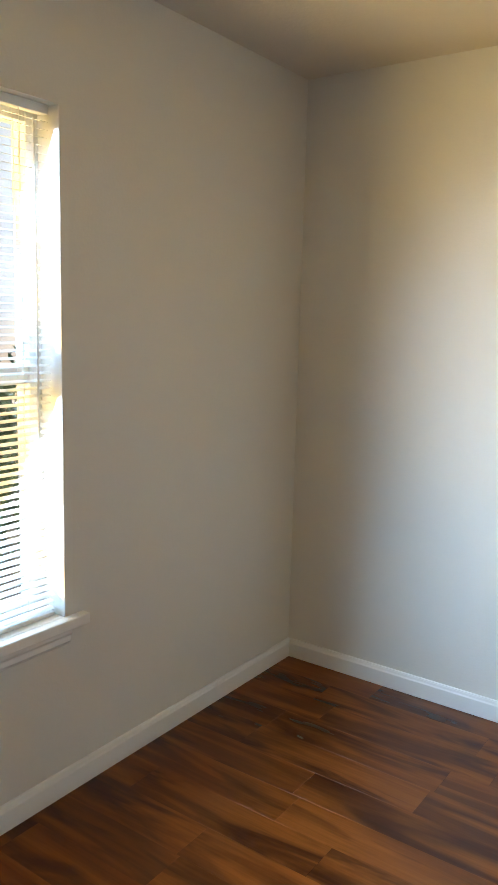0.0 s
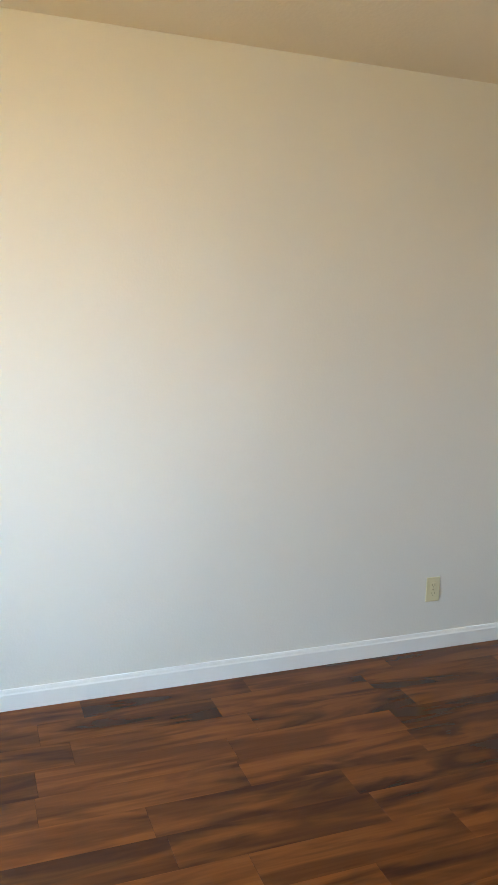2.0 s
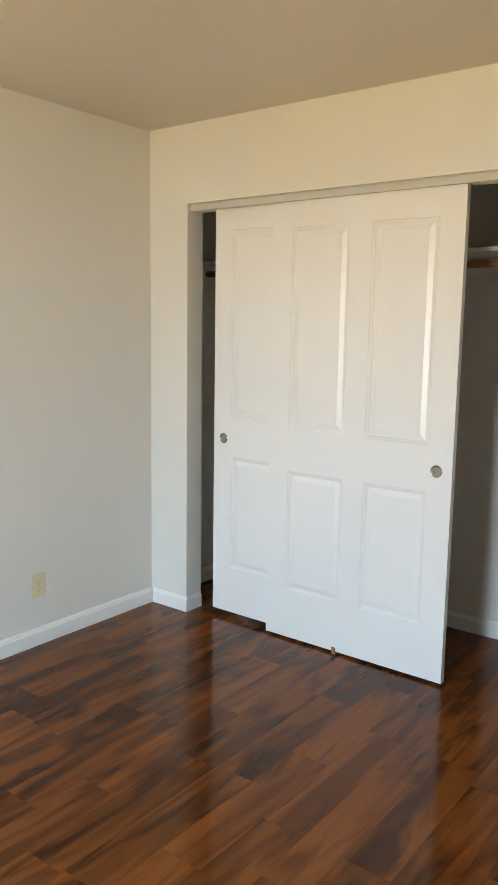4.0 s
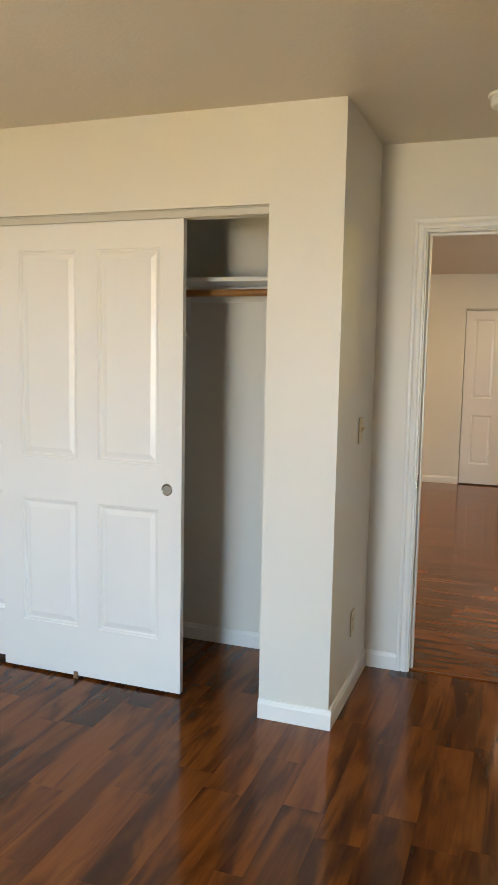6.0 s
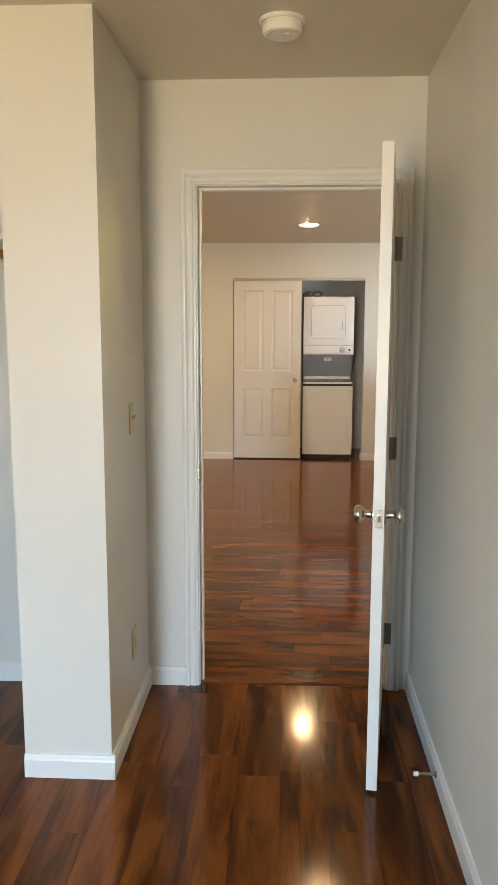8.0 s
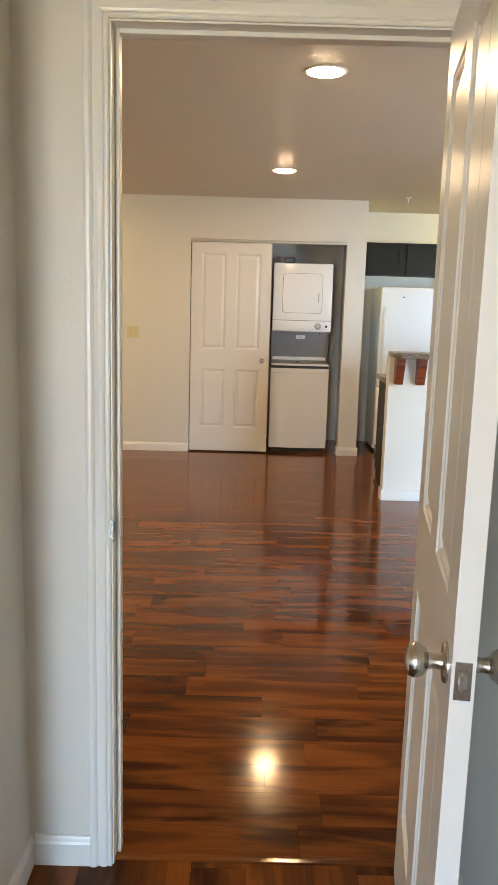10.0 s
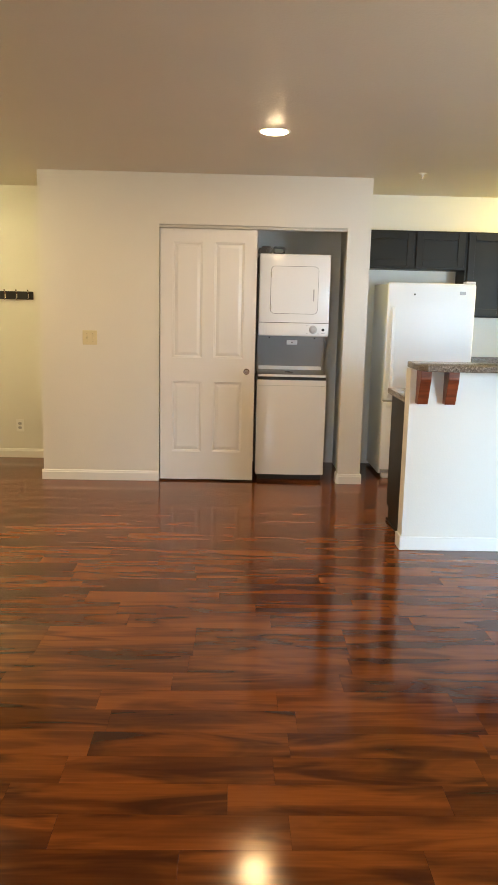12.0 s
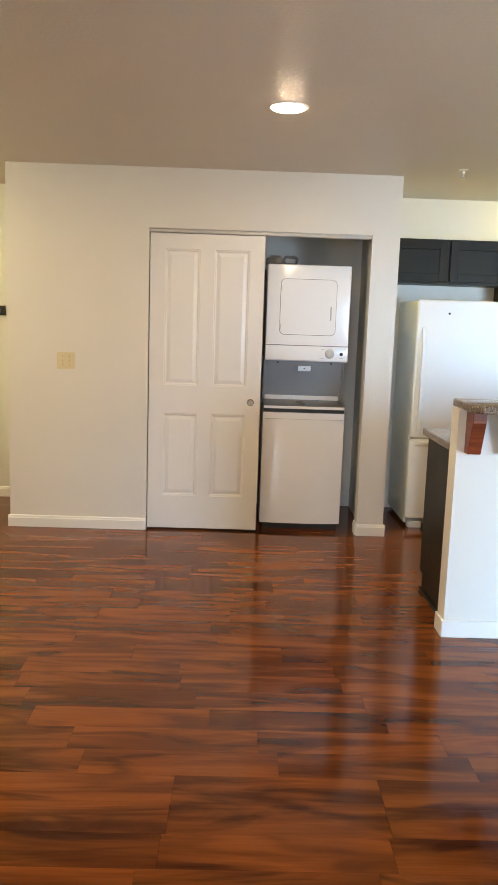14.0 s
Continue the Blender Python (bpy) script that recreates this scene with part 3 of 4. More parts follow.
# ---- closet inside ----
shelf = thing("closet_shelf", (0, 0, 0), "white painted closet shelf on wall cleats", "shelf")
part("board", box(XL + 0.001, COL - WALL - 0.001, YD - 0.305, YD - 0.001, 1.822, 1.841, 0.002), TRIM, shelf)
part("cleat", box(XL + 0.02, COL - WALL - 0.02, YD - 0.019, YD - 0.001, 1.745, 1.8218), TRIM, shelf)
part("cleat", box(COL - WALL - 0.019, COL - WALL - 0.001, YD - 0.33, YD - 0.02, 1.745, 1.8218), TRIM, shelf)
part("cleat", box(XL + 0.001, XL + 0.019, YD - 0.33, YD - 0.02, 1.745, 1.8218), TRIM, shelf)
rod = thing("closet_rod", (0, 0, 0), "round oak clothes rod below the closet shelf", "clothes rod")
part("pole", lathe(((0.0165, XL + 0.0195), (0.0165, COL - WALL - 0.0195)), pose(0, YD - 0.28, 1.772, 0, 90), 20), OAK_ROD, rod, smooth=True)
bracket = thing("shelf_bracket", (-1.28, YD, 0), "white metal shelf and rod bracket in the closet", "bracket")
part("plate", box(-0.012, 0.012, -0.0225, -0.0195, 1.56, 1.8215), TRIM, bracket)
part("arm", prism(((-0.0225, 1.560), (-0.030, 1.566), (-0.262, 1.750), (-0.285, 1.750), (-0.302, 1.775), (-0.302, 1.8215), (-0.0225, 1.8215), (-0.0225, 1.812), (-0.294, 1.812), (-0.294, 1.780), (-0.280, 1.7545), (-0.262, 1.760), (-0.0225, 1.575)), "x", -0.004, 0.004), TRIM, bracket)


# ---- wall plates: built facing -y, set against a wall ----
def outlet(m, label, mat=IVORY, group="wall outlets"):
    ob = tagged(new("wall_outlet"), label, "outlet", group)
    ob.matrix_world = m
    part("plate", box(-0.035, 0.035, -0.0055, 0, -0.057, 0.057, 0.0022), mat, ob)
    for z in (-0.0195, 0.0195):
        face = prism([(0.0165 * math.cos(a) * 1.05, z + max(-0.0125, min(0.0125, 0.0165 * math.sin(a)))) for a in [2 * math.pi * i / 24 for i in range(24)]], "y", -0.0072, -0.0054)
        rec = part("receptacle", face, mat if mat is IVORY else APPLIANCE_GREY, ob)
        part("slots", boxes(((-0.0075, -0.0055, -0.0075, -0.0071, z - 0.002, z + 0.006), (0.0055, 0.0075, -0.0075, -0.0071, z - 0.001, z + 0.0055), (-0.002, 0.002, -0.0075, -0.0071, z - 0.009, z - 0.0055))), DARK_SLOT, rec)
    part("screw", lathe(((0.003, 0), (0.0025, 0.0008), (0, 0.001)), pose(0, -0.0055, 0, 90), 12), NICKEL, ob)
    return ob


def switch(m, label, gangs=1, up=(1,)):
    ob = tagged(new("light_switch"), label, "light switch")
    ob.matrix_world = m
    hw = 0.035 + 0.023 * (gangs - 1)
    part("plate", box(-hw, hw, -0.0055, 0, -0.057, 0.057, 0.0022), IVORY, ob)
    for i in range(gangs):
        x = (i - (gangs - 1) / 2) * 0.046
        u = up[i]
        part("toggle", prism(((-0.005, -0.010), (-0.005, 0.010), (-0.018, 0.004 + 0.010 * u), (-0.020, -0.002 + 0.010 * u)), "x", x - 0.0048, x + 0.0048, 0.0008), IVORY, ob, "ivory toggle lever")
        for z in (-0.03, 0.03):
            part("screw", lathe(((0.003, 0), (0.0025, 0.0008), (0, 0.001)), pose(x, -0.0055, z, 90), 12), NICKEL, ob)
    return ob


outlet(pose(XL, -3.684, 0.290, 0, 0, 90), "ivory duplex wall outlet above the baseboard")
outlet(pose(XL, -1.487, 0.285, 0, 0, 90), "ivory duplex wall outlet above the baseboard")
outlet(pose(COL, -0.344, 0.316, 0, 0, 90), "ivory duplex wall outlet on the alcove wall")
outlet(pose(-1.755, YB, 0.30), "white wall outlet with grey receptacles in the hall", WHITE_PLASTIC)
switch(pose(COL, -0.312, 1.176, 0, 0, 90), "ivory single light switch by the bedroom door")
switch(pose(-0.938, YL, 1.165), "ivory double light switch on the living room wall", 2, (1, -1))


# ---- ceiling fixtures ----
smoke = thing("smoke_detector", (0.219, -0.597, H), "round white plastic smoke detector on the ceiling", "smoke detector")
part("base", lathe(((0.070, 0), (0.070, -0.008), (0.066, -0.012)), pose(0, 0, 0), 48), WHITE_PLASTIC, smoke, smooth=True)
part("cover", lathe(((0.060, -0.0121), (0.061, -0.034), (0.057, -0.042), (0.049, -0.0455), (0.046, -0.0445), (0.030, -0.0455), (0, -0.0462)), pose(0, 0, 0), 48), WHITE_PLASTIC, smoke, smooth=True)
for i in range(20):
    a = 2 * math.pi * i / 20
    m = pose(0, 0, 0, 0, 0, math.degrees(a))
    bm = box(0.0600, 0.0622, -0.005, 0.005, -0.0205, -0.0185)
    bm.transform(m)
    part("vent_rib", bm, WHITE_PLASTIC, smoke)
part("test_button", lathe(((0.011, -0.0450), (0.011, -0.0480), (0.008, -0.0492), (0, -0.0495)), pose(0.018, -0.012, 0), 24), WHITE_PLASTIC, smoke, smooth=True)


def recessed_light(x, y, glow):
    ob = thing("recessed_light", (x, y, H), "lit round recessed ceiling light with white trim ring", "ceiling light", "recessed ceiling lights")
    part("trim_ring", lathe(((0.095, 0), (0.095, -0.003), (0.090, -0.0055), (0.080, -0.004), (0.078, 0.0)), pose(0, 0, 0), 48), WHITE_PLASTIC, ob, "white trim ring", True)
    part("lens", lathe(((0.0775, -0.0012), (0.072, -0.0075), (0.055, -0.0115), (0.03, -0.0135), (0, -0.014)), pose(0, 0, 0), 40), glow, ob, "glowing warm lens", True)
    return ob


# (-1.60, 1.68) is unseen, added by the grid to brighten the left side
for x, y in ((0.424, 4.17), (0.495, 1.68), (-1.62, 4.17), (-1.60, 1.68)):
    recessed_light(x, y, LAMP_LENS)
# unseen bowl lamps added to light the hall and kitchen; shape and place assumed
for x, y, where, glow in ((-2.45, 5.4, "hall", HALL_BOWL), (3.5, 6.05, "kitchen", KITCHEN_BOWL)):
    bowl = thing("assumed_bowl_light", (x, y, H), "lit round glass bowl light on the %s ceiling" % where, "ceiling light")
    part("base_ring", lathe(((0.160, 0), (0.160, -0.018), (0.150, -0.024), (0.146, -0.018)), pose(0, 0, 0), 40), WHITE_PLASTIC, bowl, "white base ring", True)
    part("glass_bowl", lathe(((0.145, -0.020), (0.140, -0.055), (0.115, -0.085), (0.07, -0.102), (0, -0.108)), pose(0, 0, 0), 40), glow, bowl, "glowing frosted glass bowl", True)

sprinkler = thing("fire_sprinkler", (1.60, 5.43, H), "small white pendant fire sprinkler on the ceiling", "sprinkler")
part("escutcheon", lathe(((0.03, 0), (0.029, -0.004), (0.012, -0.008)), pose(0, 0, 0), 28), WHITE_PLASTIC, sprinkler, smooth=True)
part("body", lathe(((0.008, -0.008), (0.008, -0.024), (0.004, -0.026), (0.003, -0.046)), pose(0, 0, 0), 16), WHITE_PLASTIC, sprinkler, smooth=True)
part("deflector", lathe(((0.018, -0.046), (0.018, -0.0478), (0, -0.048)), pose(0, 0, 0), 20), CHROME, sprinkler)

# ---- bedroom window ----
window = tagged(new("window_1"), "white vinyl single-hung window with drawn mini blinds", "window", kind="structure")
YG = YW - 0.12
fr = 0.045
part("window_frame", boxes(((WX0, WX0 + fr, YG - 0.035, YG + 0.03, WZ0, WZ1), (WX1 - fr, WX1, YG - 0.035, YG + 0.03, WZ0, WZ1),
                            (WX0 + fr, WX1 - fr, YG - 0.035, YG + 0.03, WZ0, WZ0 + fr), (WX0 + fr, WX1 - fr, YG - 0.035, YG + 0.03, WZ1 - fr, WZ1)), 0.003), VINYL, window)
part("meeting_rail", box(WX0 + fr, WX1 - fr, YG - 0.02, YG + 0.025, 1.285, 1.345, 0.003), VINYL, window)
for z0, z1 in ((WZ0 + fr, 1.285), (1.345, WZ1 - fr)):
    pane = part("pane", box(WX0 + fr, WX1 - fr, YG - 0.003, YG + 0.001, z0, z1), GLASS, window)
    pane.visible_shadow = False
part("window_sill", boxes(((WX0 - 0.07, WX1 + 0.07, YW + 0.0005, YW + 0.035, WZ0 - 0.028, WZ0 + 0.006), (WX0 + 0.004, WX1 - 0.004, YG + 0.031, YW + 0.001, WZ0 + 0.0005, WZ0 + 0.006)), 0.004), TRIM, window, "white painted projecting window sill")
part("apron", prism(((YW + 0.0005, WZ0 - 0.0285), (YW + 0.020, WZ0 - 0.0285), (YW + 0.018, WZ0 - 0.045), (YW + 0.011, WZ0 - 0.055), (YW + 0.013, WZ0 - 0.070), (YW + 0.007, WZ0 - 0.080), (YW + 0.0005, WZ0 - 0.080)), "x", WX0 - 0.01, WX1 + 0.01), TRIM, window, "moulded apron under the sill")
for x0, x1 in ((WX0 + 0.0002, WX0 + 0.003), (WX1 - 0.003, WX1 - 0.0002)):
    part("reveal", box(x0, x1, YG + 0.031, YW - 0.0003, WZ0 + 0.0005, WZ1 - 0.0005), TRIM, window)

blinds = thing("window_blinds", ((WX0 + WX1) / 2, YW - 0.045, WZ0), "white aluminium mini blinds lowered in the window", "blinds")
bw = (WX1 - WX0) / 2 - 0.012
part("headrail", box(-bw, bw, -0.013, 0.013, WZ1 - WZ0 - 0.027, WZ1 - WZ0 - 0.0005, 0.002), SLAT, blinds)
part("bottom_rail", box(-bw, bw, -0.012, 0.012, 0.0065, 0.018, 0.003), SLAT, blinds)
sm = bmesh.new()
tilt = radians(-12)
rows = []
for i in range(5):
    u = (i / 4 - 0.5) * 0.025
    rows.append([sm.verts.new((x, u * math.cos(tilt), u * math.sin(tilt) + 0.0016 * (1 - (u / 0.0125) ** 2))) for x in (-bw, bw)])
under = [[sm.verts.new((v.co.x, v.co.y, v.co.z - 0.0004)) for v in r] for r in rows]
for a, b in zip(rows, rows[1:]):
    sm.faces.new((a[0], a[1], b[1], b[0]))
for a, b in zip(under, under[1:]):
    sm.faces.new((a[0], b[0], b[1], a[1]))
slat_mesh = bpy.data.meshes.new("slat")
sm.to_mesh(slat_mesh)
sm.free()
slat_mesh.materials.append(SLAT)
for i in range(66):
    s = new("slat", slat_mesh)
    s.parent = blinds
    s.location = (0, 0, 0.030 + i * 0.0217)
for x in (-bw + 0.10, 0.0, bw - 0.10):
    for y in (-0.0135, 0.0135):
        part("ladder_cord", box(x - 0.0008, x + 0.0008, y - 0.0005, y + 0.0005, 0.010, WZ1 - WZ0 - 0.02), WHITE_PLASTIC, blinds)
part("tilt_wand", lathe(((0.003, 0.55), (0.0035, 0.60), (0.0032, 1.44)), pose(-bw + 0.055, 0.019, 0, 0, 0), 10), WHITE_PLASTIC, blinds)


structure("backdrop", box(-16.0, 6.0, -9.9, -9.8, -0.12, 9.0), BACKDROP_GLOW, "glowing backdrop painted with bright hazy sky and sunlit ground", "backdrop")


def shrub(x, y, seed, h=1.5):
    rnd = random.Random(seed)
    ob = thing("shrub", (x, y, -0.12), "leafy green shrub outside the bedroom window", "shrub", "shrubs outside")
    stems, leaves = bmesh.new(), bmesh.new()
    for i in range(7):
        a, lean = rnd.uniform(0, 6.28), rnd.uniform(0.1, 0.45)
        p = Vector((0.08 * math.cos(a), 0.08 * math.sin(a), 0.0))
        d = Vector((lean * math.cos(a), lean * math.sin(a), 1)).normalized()
        q = p + d * h * rnd.uniform(0.6, 0.95)
        side = d.orthogonal().normalized()
        other = d.cross(side)
        lo = [stems.verts.new(p + (side * math.cos(k * 2.094) + other * math.sin(k * 2.094)) * 0.014) for k in range(3)]
        hi = [stems.verts.new(q + (side * math.cos(k * 2.094) + other * math.sin(k * 2.094)) * 0.004) for k in range(3)]
        for k in range(3):
            stems.faces.new((lo[k], lo[(k + 1) % 3], hi[(k + 1) % 3], hi[k]))
        for j in range(170):
            t = rnd.uniform(0.25, 1.05)
            c = p.lerp(q, t) + Vector((rnd.gauss(0, 0.16), rnd.gauss(0, 0.16), rnd.gauss(0, 0.09)))
            n = Vector((rnd.gauss(0, 1), rnd.gauss(0, 1), rnd.gauss(0.8, 1))).normalized()
            u = n.orthogonal().normalized() * rnd.uniform(0.04, 0.075)
            w = n.cross(u).normalized() * rnd.uniform(0.014, 0.024)
            leaves.faces.new([leaves.verts.new(c + o) for o in (-u, -u * 0.2 + w, u, -u * 0.2 - w)])
    part("stems", stems, BARK, ob)
    tagged(part("foliage", leaves, LEAF, ob), kind="stuff")
    return ob


for i, (x, y) in enumerate(((-2.3, -6.9), (-1.5, -7.1), (-0.6, -6.8), (0.3, -7.1), (-3.2, -7.2))):
    shrub(x, y, 11 + i, 1.35 + 0.12 * (i % 3))

# ---- laundry ----
FY = YL + 0.105       # front of the machines
washer = thing("stacked_washer_dryer", (0.702, FY, 0.0), "white stacked washer and dryer in the laundry closet", "washer dryer")
hw = 0.288
part("washer_cabinet", box(-hw, hw, 0.014, 0.64, 0.045, 0.845, 0.006, 2), APPLIANCE, washer, smooth=True)
bow = [(-hw + 0.001 + (2 * hw - 0.002) * i / 24, 0.0135 - 0.017 * (1 - abs(2 * i / 24 - 1) ** 2.6)) for i in range(25)]
part("front_panel", prism(bow + [(hw - 0.001, 0.0138), (-hw + 0.001, 0.0138)], "z", 0.047, 0.843), APPLIANCE, washer, "white bowed washer front", True)
part("front_seam", box(-hw + 0.012, hw - 0.012, -0.0042, 0.010, 0.7985, 0.8005), APPLIANCE_GREY, washer)
for x in (-0.19, 0.19):
    part("screw", lathe(((0.006, 0), (0.005, 0.002), (0, 0.003)), pose(x, 0.134, 1.188, 90), 14), LID_GREY, washer)
part("toe_kick", box(-hw + 0.02, hw - 0.02, 0.03, 0.6, 0.0, 0.0455), DARK_SLOT, washer)
part("lid_frame", box(-hw + 0.004, hw - 0.004, 0.012, 0.60, 0.8452, 0.872, 0.003), BLACK_PLASTIC, washer, "dark gap rim under the washer lid")
part("ledge", box(-hw + 0.016, hw - 0.016, 0.300, 0.345, 0.905, 0.946, 0.006), APPLIANCE, washer)
part("lid", prism(((0.004, 0.884), (0.006, 0.876), (0.315, 0.898), (0.315, 0.910), (0.012, 0.892)), "x", -hw + 0.004, hw - 0.004, 0.002), LID_GREY, washer, "dark grey washer lid")
part("lid_lip", box(-hw + 0.004, hw - 0.004, -0.002, 0.0065, 0.872, 0.892, 0.003), APPLIANCE, washer, "pale washer lid lip")
part("back_panel", prism(((0.345, 0.873), (0.36, 0.873), (0.14, 1.205), (0.125, 1.205)), "x", -hw + 0.0145, hw - 0.0145, 0.001), APPLIANCE_GREY, washer, "sloping grey panel above the washer lid")
for s in (-1, 1):
    part("side_panel", prism(((0.345, 0.873), (0.62, 0.873), (0.62, 1.205), (0.10, 1.205)), "x", s * hw - 0.014 * (s > 0), s * hw + 0.014 * (s < 0)), APPLIANCE_GREY, washer)
part("latch_cover", box(-0.045, 0.045, 0.128, 0.150, 1.130, 1.168, 0.003), APPLIANCE, washer)
part("latch_hole", box(-0.006, 0.006, 0.1265, 0.129, 1.146, 1.153), DARK_SLOT, washer)
part("dryer_cabinet", box(-hw, hw, 0.004, 0.64, 1.2052, 1.862, 0.010, 3), APPLIANCE, washer, smooth=True)
ctrl = part("control_panel", box(-hw + 0.001, hw - 0.001, -0.006, 0.0038, 1.212, 1.312, 0.005), APPLIANCE, washer, "white dryer control panel", True)
part("dial", lathe(((0.033, 0), (0.033, 0.004), (0.027, 0.007), (0.025, 0.022), (0.020, 0.026), (0, 0.027)), pose(0.158, -0.006, 1.262, 90), 32), SATIN, ctrl, "silver timer dial", True)
part("start_button", lathe(((0.012, 0), (0.012, 0.003), (0.009, 0.006), (0, 0.0062)), pose(0.240, -0.006, 1.262, 90), 20), BLACK_PLASTIC, ctrl, "black start button", True)
part("dial_marks", boxes(((0.100, 0.118, -0.0064, -0.0059, 1.228, 1.231), (0.195, 0.212, -0.0064, -0.0059, 1.228, 1.231), (0.100, 0.122, -0.0064, -0.0059, 1.292, 1.295), (0.225, 0.255, -0.0064, -0.0059, 1.232, 1.235))), APPLIANCE_GREY, ctrl)["kind"] = "stuff"


def rounded(x0, x1, z0, z1, r, n=7):
    out = []
    for cx, cz, a0 in ((x1 - r, z1 - r, 0), (x0 + r, z1 - r, 90), (x0 + r, z0 + r, 180), (x1 - r, z0 + r, 270)):
        out += [(cx + r * math.cos(radians(a0 + 90 * i / n)), cz + r * math.sin(radians(a0 + 90 * i / n))) for i in range(n + 1)]
    return out


part("panel_seam", box(-hw + 0.003, hw - 0.003, 0.0022, 0.0045, 1.3128, 1.3165), LID_GREY, washer)
part("door_gap", prism(rounded(-0.196, 0.192, 1.386, 1.766, 0.036), "y", 0.0025, 0.0045), DARK_SLOT, washer)
dd = part("dryer_door", prism(rounded(-0.1936, 0.1896, 1.3884, 1.7636, 0.034), "y", -0.004, 0.003), APPLIANCE, washer, "white rounded dryer door")
part("handle_recess", box(0.150, 0.160, -0.0052, -0.0038, 1.49, 1.585, 0.0005), APPLIANCE_GREY, dd)
for z in (1.44, 1.70):
    part("door_hinge", box(-0.196, -0.188, -0.0045, 0.001, z - 0.02, z + 0.02, 0.001), CHROME, dd)
lint = thing("black_caddy", (0.50, FY + 0.10, 1.8625), "small black plastic caddy with a loop on the dryer", "caddy")
part("tray", prism(rounded(-0.095, 0.020, 0.0, 0.050, 0.018), "y", 0.0, 0.09), BLACK_PLASTIC, lint)
part("lid", prism(rounded(-0.070, 0.004, 0.0505, 0.064, 0.006), "y", 0.012, 0.07), BLACK_PLASTIC, lint)
loop = rounded(0.021, 0.122, 0.0, 0.062, 0.020) + rounded(0.034, 0.109, 0.013, 0.049, 0.012)
ring = bmesh.new()
sides = [[ring.verts.new((u, y, v)) for u, v in loop] for y in (0.0, 0.05)]
half = len(loop) // 2
for k in range(half):
    m = (k + 1) % half
    for vs in sides:
        ring.faces.new((vs[k], vs[m], vs[half + m], vs[half + k]))
    for o in (0, half):
        ring.faces.new((sides[0][o + k], sides[0][o + m], sides[1][o + m], sides[1][o + k]))
bmesh.ops.recalc_face_normals(ring, faces=ring.faces)
part("carry_loop", ring, BLACK_PLASTIC, lint)
part("silver_dial", lathe(((0.022, 0), (0.022, 0.003), (0.015, 0.005), (0, 0.0055)), pose(-0.012, 0.0, 0.030, 90), 24), LID_GREY, lint, "round dark dial", True)

# ---- kitchen ----
half_wall = tagged(new("half_wall"), "white painted half wall below the breakfast bar", "half wall", kind="structure")
IX, IY = 1.251, 3.94
part("wall_body", box(IX, 4.2, IY, IY + WALL, 0, 1.0995), PAINT, half_wall)
part("base_trim", box(IX - 0.012, 4.2, IY - 0.013, IY - 0.0002, 0, 0.084, 0.003), TRIM, half_wall)
part("base_trim", box(IX - 0.013, IX - 0.0002, IY, IY + WALL, 0, 0.084, 0.003), TRIM, half_wall)


def counter(name, outline, z0, z1, label):
    ob = thing(name, (0, 0, z0), label, "countertop")
    bm = prism(outline, "z", 0, z1 - z0)
    bmesh.ops.bevel(bm, geom=list(bm.edges), offset=0.007, segments=3, affect="EDGES", profile=0.5)
    part("slab", bm, GRANITE, ob, smooth=True)
    return ob


counter("breakfast_bar", ((1.262, 4.095), (1.262, 3.80), (1.30, 3.745), (4.25, 3.745), (4.25, 4.095)), 1.10, 1.137, "speckled brown granite breakfast bar top")
for x in (1.286, 1.447, 1.838):
    c = thing("bar_corbel", (x, IY, 0.90), "red-brown cherry wood corbel under the breakfast bar", "corbel", "bar corbels")
    part("bracket", prism(((0.0, 0.0), (-0.052, 0.0), (-0.105, 0.150), (-0.105, 0.1995), (0.0, 0.1995)), "x", 0, 0.062, 0.002), CHERRY, c)


def shaker_door(ob, x0, x1, z0, z1, y, frame_w=0.058, knob=None):
    d = part("cabinet_door", boxes(((x0, x0 + frame_w, y - 0.02, y, z0, z1), (x1 - frame_w, x1, y - 0.02, y, z0, z1),
                                    (x0 + frame_w, x1 - frame_w, y - 0.02, y, z0, z0 + frame_w), (x0 + frame_w, x1 - frame_w, y - 0.02, y, z1 - frame_w, z1)), 0.003), ESPRESSO, ob, "dark framed cabinet door")
    part("door_panel", box(x0 + frame_w - 0.002, x1 - frame_w + 0.002, y - 0.010, y - 0.002, z0 + frame_w - 0.002, z1 - frame_w + 0.002), ESPRESSO, d)


def cabinet(name, x0, x1, y0, y1, z0, z1, doors, label, toe=0.0, turned=False):
    ob = thing(name, (x0, y0, z0), label, "cabinet", "dark kitchen cabinets")
    w, d, h = x1 - x0, y1 - y0, z1 - z0
    if toe:
        part("toe_kick", box(0.0, w, 0.0 if turned else 0.07, d - 0.07 if turned else d, 0, toe), ESPRESSO, ob)
    part("body", box(0, w, 0, d, toe, h, 0.0015), ESPRESSO, ob)
    for a, b in doors:
        shaker_door(ob, a - x0, b - x0, toe + 0.018, h - 0.018, -0.0005)
    return ob


cabinet("wall_cabinet", 1.284, 2.222, 6.30, YB - 0.001, 1.79, 2.116, ((1.335, 1.762), (1.785, 2.205)), "short dark espresso wall cabinet above the refrigerator")
cabinet("wall_cabinet", 2.224, 2.60, 6.30, YB - 0.001, 1.386, 2.116, ((2.24, 2.585),), "tall dark espresso wall cabinet beside the refrigerator")
cabinet("wall_cabinet", 2.602, 3.40, 6.30, YB - 0.001, 1.386, 2.116, ((2.62, 2.99), (3.01, 3.385)), "tall dark espresso wall cabinet over the counter")
